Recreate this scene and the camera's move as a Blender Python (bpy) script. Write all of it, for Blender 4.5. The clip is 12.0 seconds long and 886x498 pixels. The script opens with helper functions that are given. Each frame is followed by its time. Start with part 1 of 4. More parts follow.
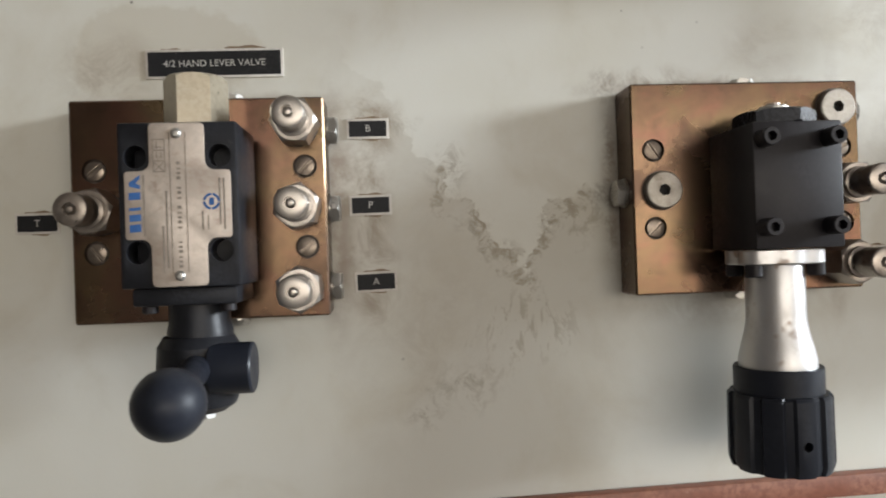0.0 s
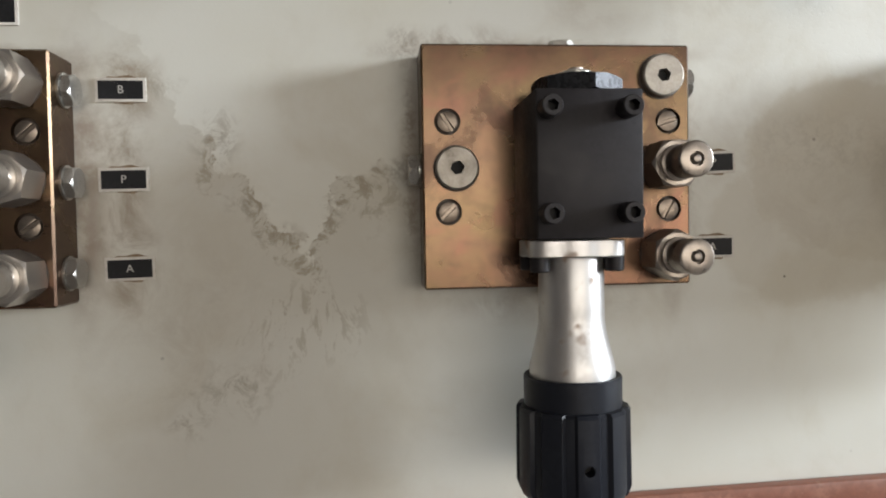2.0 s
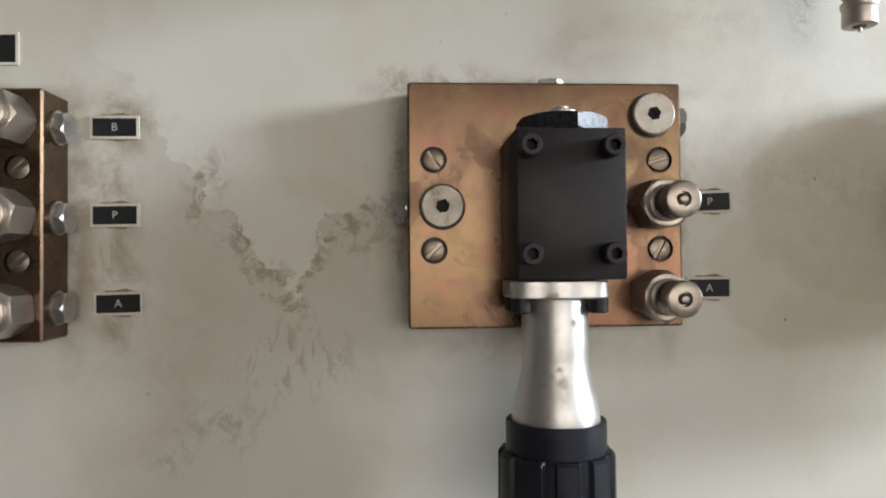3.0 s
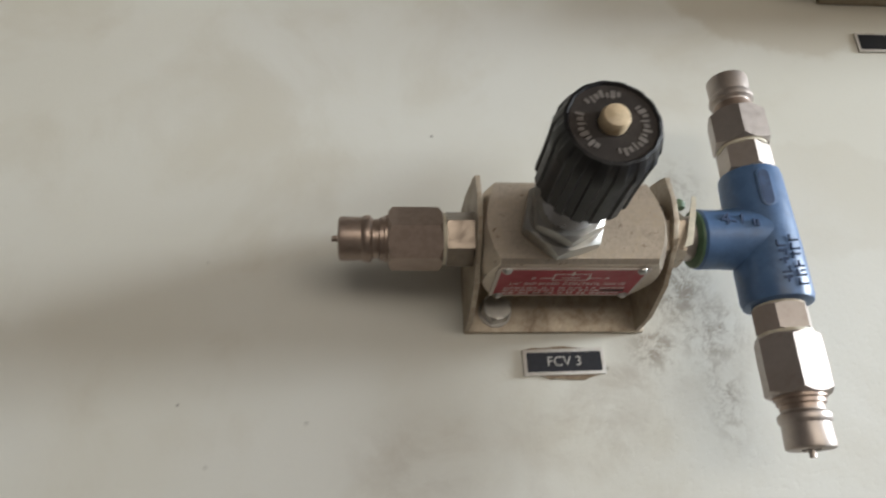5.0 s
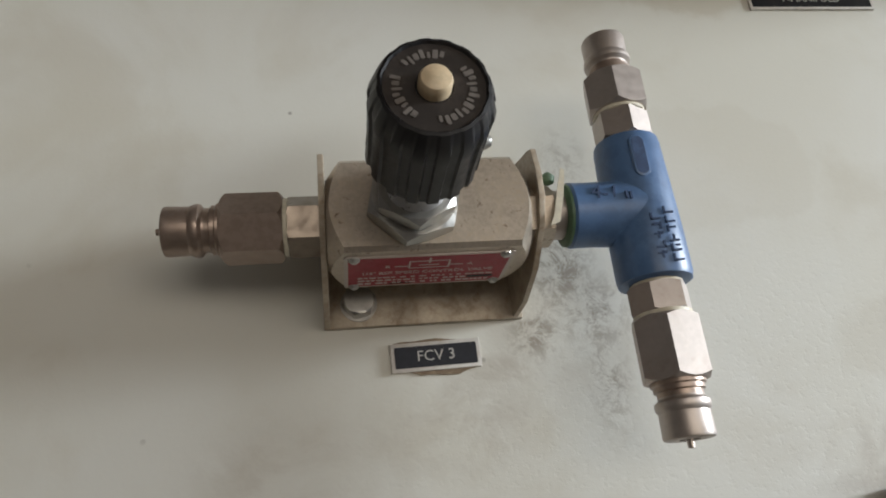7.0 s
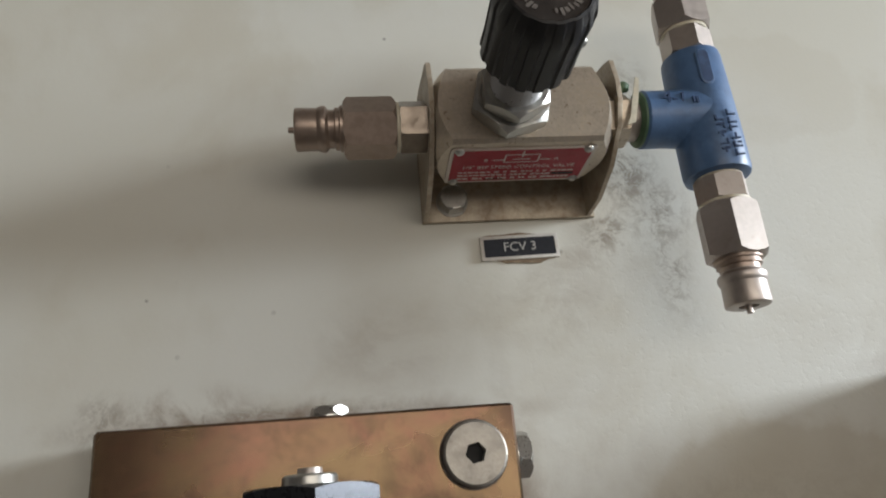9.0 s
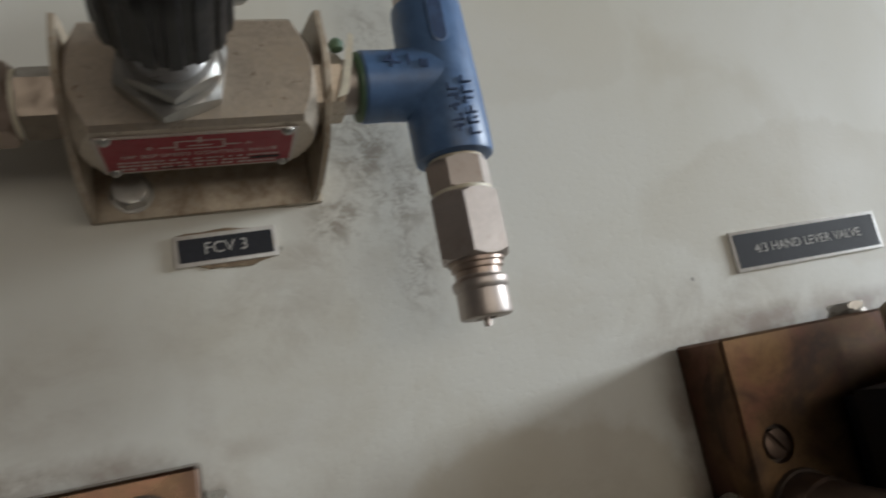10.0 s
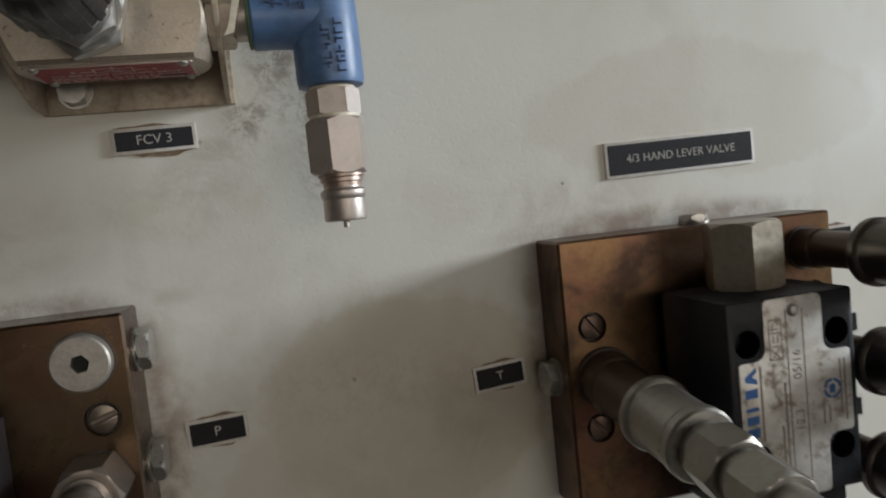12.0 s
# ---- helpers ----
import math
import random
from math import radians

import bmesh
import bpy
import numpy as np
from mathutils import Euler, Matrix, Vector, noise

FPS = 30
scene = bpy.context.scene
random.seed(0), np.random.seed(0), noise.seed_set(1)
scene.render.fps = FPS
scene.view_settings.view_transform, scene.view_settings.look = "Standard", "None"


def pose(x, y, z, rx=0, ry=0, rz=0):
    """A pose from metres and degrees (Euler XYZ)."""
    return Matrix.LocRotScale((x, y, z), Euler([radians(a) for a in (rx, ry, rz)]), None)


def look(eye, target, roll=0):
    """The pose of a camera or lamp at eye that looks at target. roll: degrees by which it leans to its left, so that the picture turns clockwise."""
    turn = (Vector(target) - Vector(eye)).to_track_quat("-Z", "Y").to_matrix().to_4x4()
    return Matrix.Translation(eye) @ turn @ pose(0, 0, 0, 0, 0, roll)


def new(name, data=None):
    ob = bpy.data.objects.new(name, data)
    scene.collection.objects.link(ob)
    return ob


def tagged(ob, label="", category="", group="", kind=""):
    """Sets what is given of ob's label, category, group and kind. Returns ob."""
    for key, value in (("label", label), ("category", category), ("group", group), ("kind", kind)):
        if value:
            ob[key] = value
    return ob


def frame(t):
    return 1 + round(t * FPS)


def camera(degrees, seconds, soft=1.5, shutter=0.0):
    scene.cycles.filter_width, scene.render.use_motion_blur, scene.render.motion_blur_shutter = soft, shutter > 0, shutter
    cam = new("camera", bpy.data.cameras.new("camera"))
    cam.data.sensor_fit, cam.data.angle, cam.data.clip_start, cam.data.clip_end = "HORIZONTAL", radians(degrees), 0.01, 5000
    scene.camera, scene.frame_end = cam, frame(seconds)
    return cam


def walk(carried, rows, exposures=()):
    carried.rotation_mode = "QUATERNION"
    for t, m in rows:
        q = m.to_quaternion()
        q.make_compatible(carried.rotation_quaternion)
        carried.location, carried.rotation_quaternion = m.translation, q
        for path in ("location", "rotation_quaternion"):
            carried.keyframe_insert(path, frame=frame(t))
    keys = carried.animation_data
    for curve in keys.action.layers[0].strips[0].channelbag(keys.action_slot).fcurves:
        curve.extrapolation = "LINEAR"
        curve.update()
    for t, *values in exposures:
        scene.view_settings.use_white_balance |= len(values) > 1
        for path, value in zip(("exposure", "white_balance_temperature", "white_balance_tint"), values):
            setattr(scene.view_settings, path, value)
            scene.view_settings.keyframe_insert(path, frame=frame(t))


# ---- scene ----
cam = camera(64.21, 12.0, soft=1.9, shutter=0.25)
PATH = [
    (0, (0.0145, -0.3821, 1.1929), (0.0369, -0.0829, 1.1936), -1.99),
    (0.5, (0.0654, -0.3759, 1.1859), (0.0771, -0.0761, 1.1882), -1.44),
    (1, (0.0863, -0.3485, 1.2031), (0.1066, -0.0493, 1.1945), -2.30),
    (1.5, (0.0996, -0.3388, 1.2006), (0.1368, -0.0413, 1.1891), -3.30),
    (2, (0.1192, -0.3395, 1.1935), (0.1481, -0.0410, 1.1848), -1.05),
    (2.5, (0.1279, -0.3445, 1.1953), (0.1460, -0.0450, 1.1938), -0.22),
    (2.7, (0.1309, -0.3417, 1.1956), (0.1480, -0.0422, 1.1944), -0.29),
    (4.3, (0.1803, -0.2980, 1.2191), (0.1975, -0.0074, 1.2917), -2.59),
    (4.5, (0.1786, -0.2809, 1.2476), (0.2054, 0.0075, 1.3258), -4.81),
    (5, (0.2158, -0.2432, 1.2723), (0.2401, 0.0303, 1.3931), -1.84),
    (5.5, (0.2387, -0.2362, 1.2796), (0.2676, 0.0305, 1.4140), -4.97),
    (6, (0.2528, -0.2261, 1.2767), (0.3020, 0.0485, 1.3871), -6.76),
    (6.5, (0.2523, -0.2240, 1.2815), (0.2977, 0.0514, 1.3914), -6.02),
    (8.3, (0.2366, -0.2346, 1.2779), (0.2772, 0.0369, 1.3990), -6.63),
    (8.5, (0.2343, -0.2369, 1.2728), (0.2703, 0.0374, 1.3888), -5.80),
    (9, (0.2198, -0.2424, 1.2464), (0.2554, 0.0368, 1.3501), -5.11),
    (9.5, (0.2275, -0.2257, 1.2426), (0.3084, 0.0518, 1.3228), -10.46),
    (10, (0.2725, -0.2132, 1.2821), (0.3687, 0.0649, 1.3404), -11.02),
    (10.5, (0.2984, -0.2121, 1.2930), (0.4329, 0.0560, 1.2964), -13.07),
    (11, (0.2999, -0.2209, 1.2892), (0.4083, 0.0578, 1.2649), -13.41),
    (11.5, (0.3014, -0.2382, 1.3010), (0.3867, 0.0493, 1.2932), -6.71),
    (12, (0.3200, -0.2790, 1.3030), (0.3863, 0.0128, 1.2818), -5.92),
]
walk(cam, [(t, look(eye, target, roll)) for t, eye, target, roll in PATH],
     exposures=[(0, 0.73), (2.0, 0.64), (2.7, 0.62), (4.5, 0.41), (5.0, 0.44), (5.5, 0.25), (6.5, 0.13), (8.3, 0.19), (9.5, 0.02), (10.0, -0.37), (10.5, -0.50), (11.3, -0.40), (12, -0.34)])

# ---------------------------------------------------------------- light
world = bpy.data.worlds.new("world")
scene.world = world
world.use_nodes = True
wn = world.node_tree
sky = wn.nodes.new("ShaderNodeTexSky")
sky.sky_type, sky.sun_disc, sky.sun_elevation, sky.sun_rotation = "NISHITA", False, radians(35), radians(110)
wn.links.new(sky.outputs[0], wn.nodes["Background"].inputs[0])
wn.nodes["Background"].inputs[1].default_value = 0.1


def area_lamp(name, place, target, width, height, watts, colour):
    data = bpy.data.lights.new(name, "AREA")
    data.shape, data.size, data.size_y, data.energy, data.color = "RECTANGLE", width, height, watts, colour
    ob = new(name, data)
    ob.matrix_world = look(place, target)
    return ob


# Daylight through the window in the east wall, and an added fill lamp behind.
area_lamp("window_light", (8.94, -2.1, 2.75), (0.0, -2.1, 2.75), 2.7, 1.6, 890, (0.92, 1.0, 1.07))
area_lamp("fill_light", (1.5, -5.24, 1.5), (1.5, 0.0, 1.5), 4.8, 1.5, 62, (1.0, 0.895, 0.785))

# ---------------------------------------------------------------- materials


def nodes_of(name):
    m = bpy.data.materials.new(name)
    m.use_nodes = True
    return m, m.node_tree, m.node_tree.nodes["Principled BSDF"]


def link(nt, a, b):
    nt.links.new(a, b)


def value_noise(nt, coord, scale, detail=4.0, rough=0.6, distort=0.0):
    n = nt.nodes.new("ShaderNodeTexNoise")
    n.inputs["Scale"].default_value, n.inputs["Detail"].default_value = scale, detail
    n.inputs["Roughness"].default_value, n.inputs["Distortion"].default_value = rough, distort
    link(nt, coord, n.inputs["Vector"])
    return n.outputs["Fac"]


def ramp(nt, fac, low, high, a=0.0, b=1.0):
    n = nt.nodes.new("ShaderNodeMapRange")
    n.interpolation_type = "SMOOTHSTEP"
    for key, v in zip(("From Min", "From Max", "To Min", "To Max"), (low, high, a, b)):
        n.inputs[key].default_value = v
    link(nt, fac, n.inputs["Value"])
    return n.outputs["Result"]


def maths(nt, op, a, b):
    n = nt.nodes.new("ShaderNodeMath")
    n.operation = op
    for slot, v in zip(n.inputs, (a, b)):
        if isinstance(v, (int, float)):
            slot.default_value = v
        else:
            link(nt, v, slot)
    return n.outputs[0]


def mixed(nt, fac, a, b):
    n = nt.nodes.new("ShaderNodeMix")
    n.data_type = "RGBA"
    link(nt, fac, n.inputs["Factor"])
    for slot, v in zip((n.inputs["A"], n.inputs["B"]), (a, b)):
        if isinstance(v, tuple):
            slot.default_value = (*v, 1)
        else:
            link(nt, v, slot)
    return n.outputs["Result"]


def bumped(nt, bsdf, height, strength, distance):
    n = nt.nodes.new("ShaderNodeBump")
    n.inputs["Strength"].default_value, n.inputs["Distance"].default_value = strength, distance
    link(nt, height, n.inputs["Height"])
    link(nt, n.outputs["Normal"], bsdf.inputs["Normal"])


def surface(name, base, worn, metal, rough, spread=0.12, big=25, fine=350, bump=0.15, worn_at=(0.45, 0.7), dust=None, dust_at=(0.55, 0.75), spec=0.5, grit=0.86, dust_detail=6.0):
    """A worn surface: two colours in large patches, fine grain, uneven gloss, and dust on top."""
    m, nt, b = nodes_of(name)
    co = nt.nodes.new("ShaderNodeTexCoord").outputs["Object"]
    patches = value_noise(nt, co, big, 5, 0.62, 0.4)
    grain = value_noise(nt, co, fine, 3, 0.6)
    col = mixed(nt, ramp(nt, patches, *worn_at), base, worn)
    dark = mixed(nt, ramp(nt, grain, 0.35, 0.62), tuple(grit * c for c in base), col)
    if dust:
        specks = ramp(nt, value_noise(nt, co, big * 3.1, dust_detail, 0.5), *dust_at) if dust_detail < 3 else maths(nt, "MULTIPLY", ramp(nt, value_noise(nt, co, big * 3.1, dust_detail, 0.7), *dust_at), ramp(nt, grain, 0.3, 0.6, 0.4, 1.0))
        dark = mixed(nt, specks, dark, dust)
        link(nt, maths(nt, "MULTIPLY", maths(nt, "SUBTRACT", 1.0, specks), metal), b.inputs["Metallic"])
    else:
        b.inputs["Metallic"].default_value = metal
    link(nt, dark, b.inputs["Base Color"])
    link(nt, maths(nt, "ADD", ramp(nt, patches, 0.3, 0.75, rough - spread, rough + spread), ramp(nt, grain, 0.3, 0.7, -0.05, 0.05)), b.inputs["Roughness"])
    b.inputs["Specular IOR Level"].default_value = spec
    if bump:
        bumped(nt, b, grain, bump, 0.0004)
    return m


# x, z, half width, half height (metres) and strength of the grime on the panel
SCRAWLS = [(0.046, 1.236, 0.012, 0.012, 0.8), (0.060, 1.207, 0.012, 0.008, 0.9), (0.074, 1.193, 0.012, 0.008, 0.9), (0.100, 1.206, 0.006, 0.012, 0.7),
           (0.128, 1.221, 0.014, 0.006, 0.7), (0.052, 1.118, 0.024, 0.016, 0.8), (0.030, 1.106, 0.014, 0.014, 0.7), (0.015, 1.262, 0.020, 0.006, 0.6)]
SOOT = [(0.326, 1.364, 0.014, 0.020, 1.0), (0.336, 1.347, 0.014, 0.016, 0.9), (0.337, 1.324, 0.008, 0.020, 0.8), (0.314, 1.341, 0.011, 0.010, 1.0),
        (0.334, 1.407, 0.010, 0.014, 0.5), (0.135, 1.281, 0.010, 0.010, 0.7), (0.185, 1.279, 0.06, 0.005, 0.8),
        (0.345, 1.232, 0.05, 0.02, 0.25), (0.137, 1.225, 0.004, 0.05, 0.8)]
# rows hugging a plate's edge also paint in its contact shadow
HAZE = [(-0.006, 1.215, 0.018, 0.055, 1.0), (0.287, 1.315, 0.03, 0.020, 0.6), (0.30, 1.330, 0.02, 0.006, 0.8),
        (0.345, 1.20, 0.05, 0.04, 0.3), (-0.130, 1.292, 0.028, 0.022, 0.9), (0.03, 1.15, 0.05, 0.05, 0.4), (0.29, 1.25, 0.04, 0.05, 0.3), (0.136, 1.225, 0.006, 0.055, 0.7),
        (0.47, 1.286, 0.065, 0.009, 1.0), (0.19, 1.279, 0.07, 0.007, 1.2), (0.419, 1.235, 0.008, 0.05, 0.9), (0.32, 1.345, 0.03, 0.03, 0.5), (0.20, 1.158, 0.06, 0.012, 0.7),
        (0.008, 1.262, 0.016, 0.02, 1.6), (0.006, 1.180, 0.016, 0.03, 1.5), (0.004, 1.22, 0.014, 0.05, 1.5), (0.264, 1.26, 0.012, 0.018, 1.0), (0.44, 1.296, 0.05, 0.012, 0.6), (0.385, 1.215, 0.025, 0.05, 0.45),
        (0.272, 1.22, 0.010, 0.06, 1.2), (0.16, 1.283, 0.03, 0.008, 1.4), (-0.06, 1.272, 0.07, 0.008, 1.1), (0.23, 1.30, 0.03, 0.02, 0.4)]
# dried tide marks with a crisp edge; the third also paints in plate shadow
TIDES = [(0.405, 1.525, 0.072, 0.050, 1.0), (0.392, 1.402, 0.046, 0.028, 0.25), (0.365, 1.222, 0.062, 0.050, 1.0), (0.510, 1.330, 0.090, 0.030, 0.45), (0.345, 1.19, 0.06, 0.04, 0.6), (-0.10, 1.30, 0.05, 0.03, 0.7)]
# oily grime in the corner between panel and plates, with contact shadow painted in
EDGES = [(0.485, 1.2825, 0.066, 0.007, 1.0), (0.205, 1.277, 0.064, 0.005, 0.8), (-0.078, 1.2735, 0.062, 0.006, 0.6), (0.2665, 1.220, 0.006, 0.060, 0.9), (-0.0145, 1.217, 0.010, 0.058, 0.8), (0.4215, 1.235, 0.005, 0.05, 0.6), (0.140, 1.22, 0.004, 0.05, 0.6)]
PITTED = [(0.38, 1.30, 0.13, 0.075, 1.0), (0.46, 1.33, 0.10, 0.05, 0.8)]


def blots(nt, xyz, rows, inner=0.15, outer=1.35):
    total = None
    for x, z, rx, rz, k in rows:
        n = nt.nodes.new("ShaderNodeMapping")
        n.inputs["Location"].default_value = (-x / rx, 0, -z / rz)
        n.inputs["Scale"].default_value = (1 / rx, 0, 1 / rz)
        link(nt, xyz, n.inputs["Vector"])
        ln = nt.nodes.new("ShaderNodeVectorMath")
        ln.operation = "LENGTH"
        link(nt, n.outputs[0], ln.inputs[0])
        one = ramp(nt, ln.outputs["Value"], inner, outer, k, 0.0)
        total = one if total is None else maths(nt, "MAXIMUM", total, one)
    return total


def swayed(nt, xyz, scale, reach):
    """The position, pushed about by noise, for ragged outlines."""
    n = nt.nodes.new("ShaderNodeTexNoise")
    n.inputs["Scale"].default_value, n.inputs["Detail"].default_value, n.inputs["Roughness"].default_value = scale, 5, 0.62
    link(nt, xyz, n.inputs["Vector"])
    off = nt.nodes.new("ShaderNodeVectorMath")
    off.operation = "MULTIPLY_ADD"
    link(nt, n.outputs["Color"], off.inputs[0])
    off.inputs[1].default_value = (reach, reach, reach)
    link(nt, xyz, off.inputs[2])
    back = nt.nodes.new("ShaderNodeVectorMath")
    back.operation = "SUBTRACT"
    link(nt, off.outputs[0], back.inputs[0])
    back.inputs[1].default_value = (reach / 2, reach / 2, reach / 2)
    return back.outputs[0]


def run_off(nt, geo):
    """The funnel of clean paint between the first two plates: grime with a scalloped upper edge, and streaks fanning out below it."""
    sep = nt.nodes.new("ShaderNodeSeparateXYZ")
    link(nt, swayed(nt, geo, 48, 0.046), sep.inputs[0])
    x, z = sep.outputs[0], sep.outputs[2]
    falling = maths(nt, "SUBTRACT", 1.292, maths(nt, "MULTIPLY", x, 1.25))
    rising = maths(nt, "MINIMUM", maths(nt, "ADD", maths(nt, "MULTIPLY", x, 3.0), 0.905), 1.221)
    under = maths(nt, "SUBTRACT", maths(nt, "MAXIMUM", falling, rising), z)
    band = maths(nt, "MULTIPLY", ramp(nt, under, 0.0, 0.003), ramp(nt, under, 0.008, 0.036, 1.0, 0.0))
    # The wide veil paints falling-off light to the lower west in with grime.
    veil = maths(nt, "MULTIPLY", ramp(nt, under, 0.0, 0.004), ramp(nt, under, 0.01, 0.12, 0.44, 0.36))
    along = maths(nt, "MULTIPLY", ramp(nt, x, -0.03, 0.04), ramp(nt, x, 0.110, 0.160, 1.0, 0.0))
    patchy = ramp(nt, value_noise(nt, geo, 85, 6, 0.75, 0.6), 0.42, 0.60, 0.05, 1.35)
    # streaks fan out from the foot of the funnel
    fan = nt.nodes.new("ShaderNodeSeparateXYZ")
    link(nt, geo, fan.inputs[0])
    down = maths(nt, "SUBTRACT", 1.235, fan.outputs[2])
    ray = maths(nt, "DIVIDE", maths(nt, "SUBTRACT", fan.outputs[0], 0.090), maths(nt, "MAXIMUM", down, 0.02))
    co = nt.nodes.new("ShaderNodeCombineXYZ")
    link(nt, maths(nt, "MULTIPLY", ray, 7.5), co.inputs[0])
    link(nt, maths(nt, "MULTIPLY", down, 34.0), co.inputs[1])
    streak = ramp(nt, value_noise(nt, co.outputs[0], 1.6, 5, 0.68, 0.5), 0.44, 0.60)
    streak = maths(nt, "MULTIPLY", streak, blots(nt, geo, [(0.088, 1.150, 0.036, 0.026, 1.0), (0.066, 1.134, 0.03, 0.018, 0.7)], 0.3, 1.4))
    return maths(nt, "MAXIMUM", maths(nt, "MULTIPLY", along, maths(nt, "MAXIMUM", maths(nt, "MULTIPLY", maths(nt, "MULTIPLY", band, ramp(nt, x, 0.030, 0.044)), patchy), veil)), streak)


def panel_paint():
    m, nt, b = nodes_of("panel_paint")
    geo = nt.nodes.new("ShaderNodeNewGeometry").outputs["Position"]
    ragged = swayed(nt, geo, 32, 0.030)
    cloud = value_noise(nt, geo, 6, 4, 0.55, 0.3)
    peel = value_noise(nt, geo, 620, 3, 0.55)
    fine = value_noise(nt, geo, 190, 5, 0.7)
    streak = value_noise(nt, geo, 105, 6, 0.74, 0.7)
    col = mixed(nt, ramp(nt, cloud, 0.35, 0.7), (0.632, 0.628, 0.580), (0.60, 0.585, 0.515))
    col = mixed(nt, ramp(nt, fine, 0.58, 0.8, 0.0, 0.14), col, (0.44, 0.41, 0.33))
    col = mixed(nt, ramp(nt, value_noise(nt, geo, 15, 5, 0.6, 0.4), 0.46, 0.70, 0.0, 0.32), col, (0.46, 0.41, 0.31))
    col = mixed(nt, maths(nt, "MULTIPLY", blots(nt, ragged, TIDES, 0.88, 1.02), 0.40), col, (0.40, 0.34, 0.24))
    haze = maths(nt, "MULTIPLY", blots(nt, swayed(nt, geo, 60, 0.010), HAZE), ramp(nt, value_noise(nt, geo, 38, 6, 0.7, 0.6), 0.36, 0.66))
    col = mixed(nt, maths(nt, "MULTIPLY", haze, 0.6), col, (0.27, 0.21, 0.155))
    col = mixed(nt, maths(nt, "MULTIPLY", run_off(nt, geo), 0.62), col, (0.27, 0.225, 0.16))
    scrawl = maths(nt, "MULTIPLY", blots(nt, ragged, SCRAWLS), ramp(nt, streak, 0.45, 0.62))
    col = mixed(nt, maths(nt, "MULTIPLY", scrawl, 0.7), col, (0.235, 0.195, 0.145))
    soot = maths(nt, "MULTIPLY", blots(nt, geo, SOOT), ramp(nt, value_noise(nt, geo, 150, 7, 0.82, 0.5), 0.44, 0.60))
    col = mixed(nt, maths(nt, "MULTIPLY", soot, 0.7), col, (0.185, 0.14, 0.10))
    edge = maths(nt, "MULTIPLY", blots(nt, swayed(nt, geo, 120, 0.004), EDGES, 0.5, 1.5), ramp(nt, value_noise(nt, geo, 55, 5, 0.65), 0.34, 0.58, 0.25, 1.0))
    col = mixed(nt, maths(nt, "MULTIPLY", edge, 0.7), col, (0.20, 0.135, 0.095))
    vor = nt.nodes.new("ShaderNodeTexVoronoi")
    vor.inputs["Scale"].default_value = 42
    link(nt, geo, vor.inputs["Vector"])
    spot = maths(nt, "MULTIPLY", ramp(nt, vor.outputs["Distance"], 0.022, 0.05, 1.0, 0.0), ramp(nt, value_noise(nt, geo, 16), 0.5, 0.62))
    col = mixed(nt, spot, col, (0.07, 0.055, 0.045))
    link(nt, col, b.inputs["Base Color"])
    link(nt, ramp(nt, cloud, 0.3, 0.7, 0.56, 0.72), b.inputs["Roughness"])
    b.inputs["Specular IOR Level"].default_value = 0.35
    # orange peel, coarser and pitted to the lower east
    pits = maths(nt, "MULTIPLY", ramp(nt, value_noise(nt, geo, 400, 2, 0.5), 0.54, 0.70), blots(nt, geo, PITTED, 0.3, 1.3))
    relief = maths(nt, "SUBTRACT", maths(nt, "ADD", peel, maths(nt, "MULTIPLY", fine, 1.1)), maths(nt, "MULTIPLY", pits, 1.5))
    bumped(nt, b, relief, 0.05, 0.0008)
    return m


def plate_metal(name, brown, gold, red, dirt, dirt_amount, rough):
    """Chromate-passivated steel: soft drifts of brown, gold and copper, with oily stains."""
    m, nt, b = nodes_of(name)
    geo = nt.nodes.new("ShaderNodeNewGeometry").outputs["Position"]
    drift = value_noise(nt, geo, 16, 3, 0.55, 0.9)
    tint = value_noise(nt, geo, 27, 4, 0.6, 1.2)
    stain = value_noise(nt, geo, 34, 5, 0.6, 0.6)
    fine = value_noise(nt, geo, 260, 3, 0.55)
    col = mixed(nt, ramp(nt, drift, 0.40, 0.62), brown, gold)
    col = mixed(nt, ramp(nt, tint, 0.46, 0.66, 0.0, 0.8), col, red)
    col = mixed(nt, ramp(nt, fine, 0.45, 0.75, 0.0, 0.16), col, dirt)
    col = mixed(nt, ramp(nt, value_noise(nt, geo, 105, 6, 0.72, 0.5), 0.47, 0.66, 0.0, 0.32), col, dirt)
    grime = ramp(nt, stain, 0.45, 0.66, 0.0, dirt_amount)
    col = mixed(nt, grime, col, dirt)
    link(nt, col, b.inputs["Base Color"])
    link(nt, maths(nt, "SUBTRACT", 0.98, maths(nt, "MULTIPLY", grime, 0.2)), b.inputs["Metallic"])
    link(nt, maths(nt, "ADD", ramp(nt, drift, 0.3, 0.7, rough - 0.03, rough + 0.04), maths(nt, "MULTIPLY", grime, 0.12)), b.inputs["Roughness"])
    return m


PANEL = panel_paint()
BRONZE = plate_metal("passivated_plate", (0.132, 0.080, 0.053), (0.146, 0.101, 0.058), (0.155, 0.080, 0.057), (0.064, 0.039, 0.029), 0.6, 0.24)
# Copy of the plate metal; its darker, stronger blotches put shade into the colour.
BRONZE_SHADED = plate_metal("stained_shaded_plate", (0.135, 0.074, 0.054), (0.205, 0.126, 0.066), (0.172, 0.082, 0.060), (0.045, 0.029, 0.022), 0.85, 0.31)
GREY_NICKEL = surface("grey_nickel", (0.46, 0.425, 0.39), (0.40, 0.36, 0.32), 0.95, 0.33, 0.02, 25, 1800, 0.0, grit=0.95)
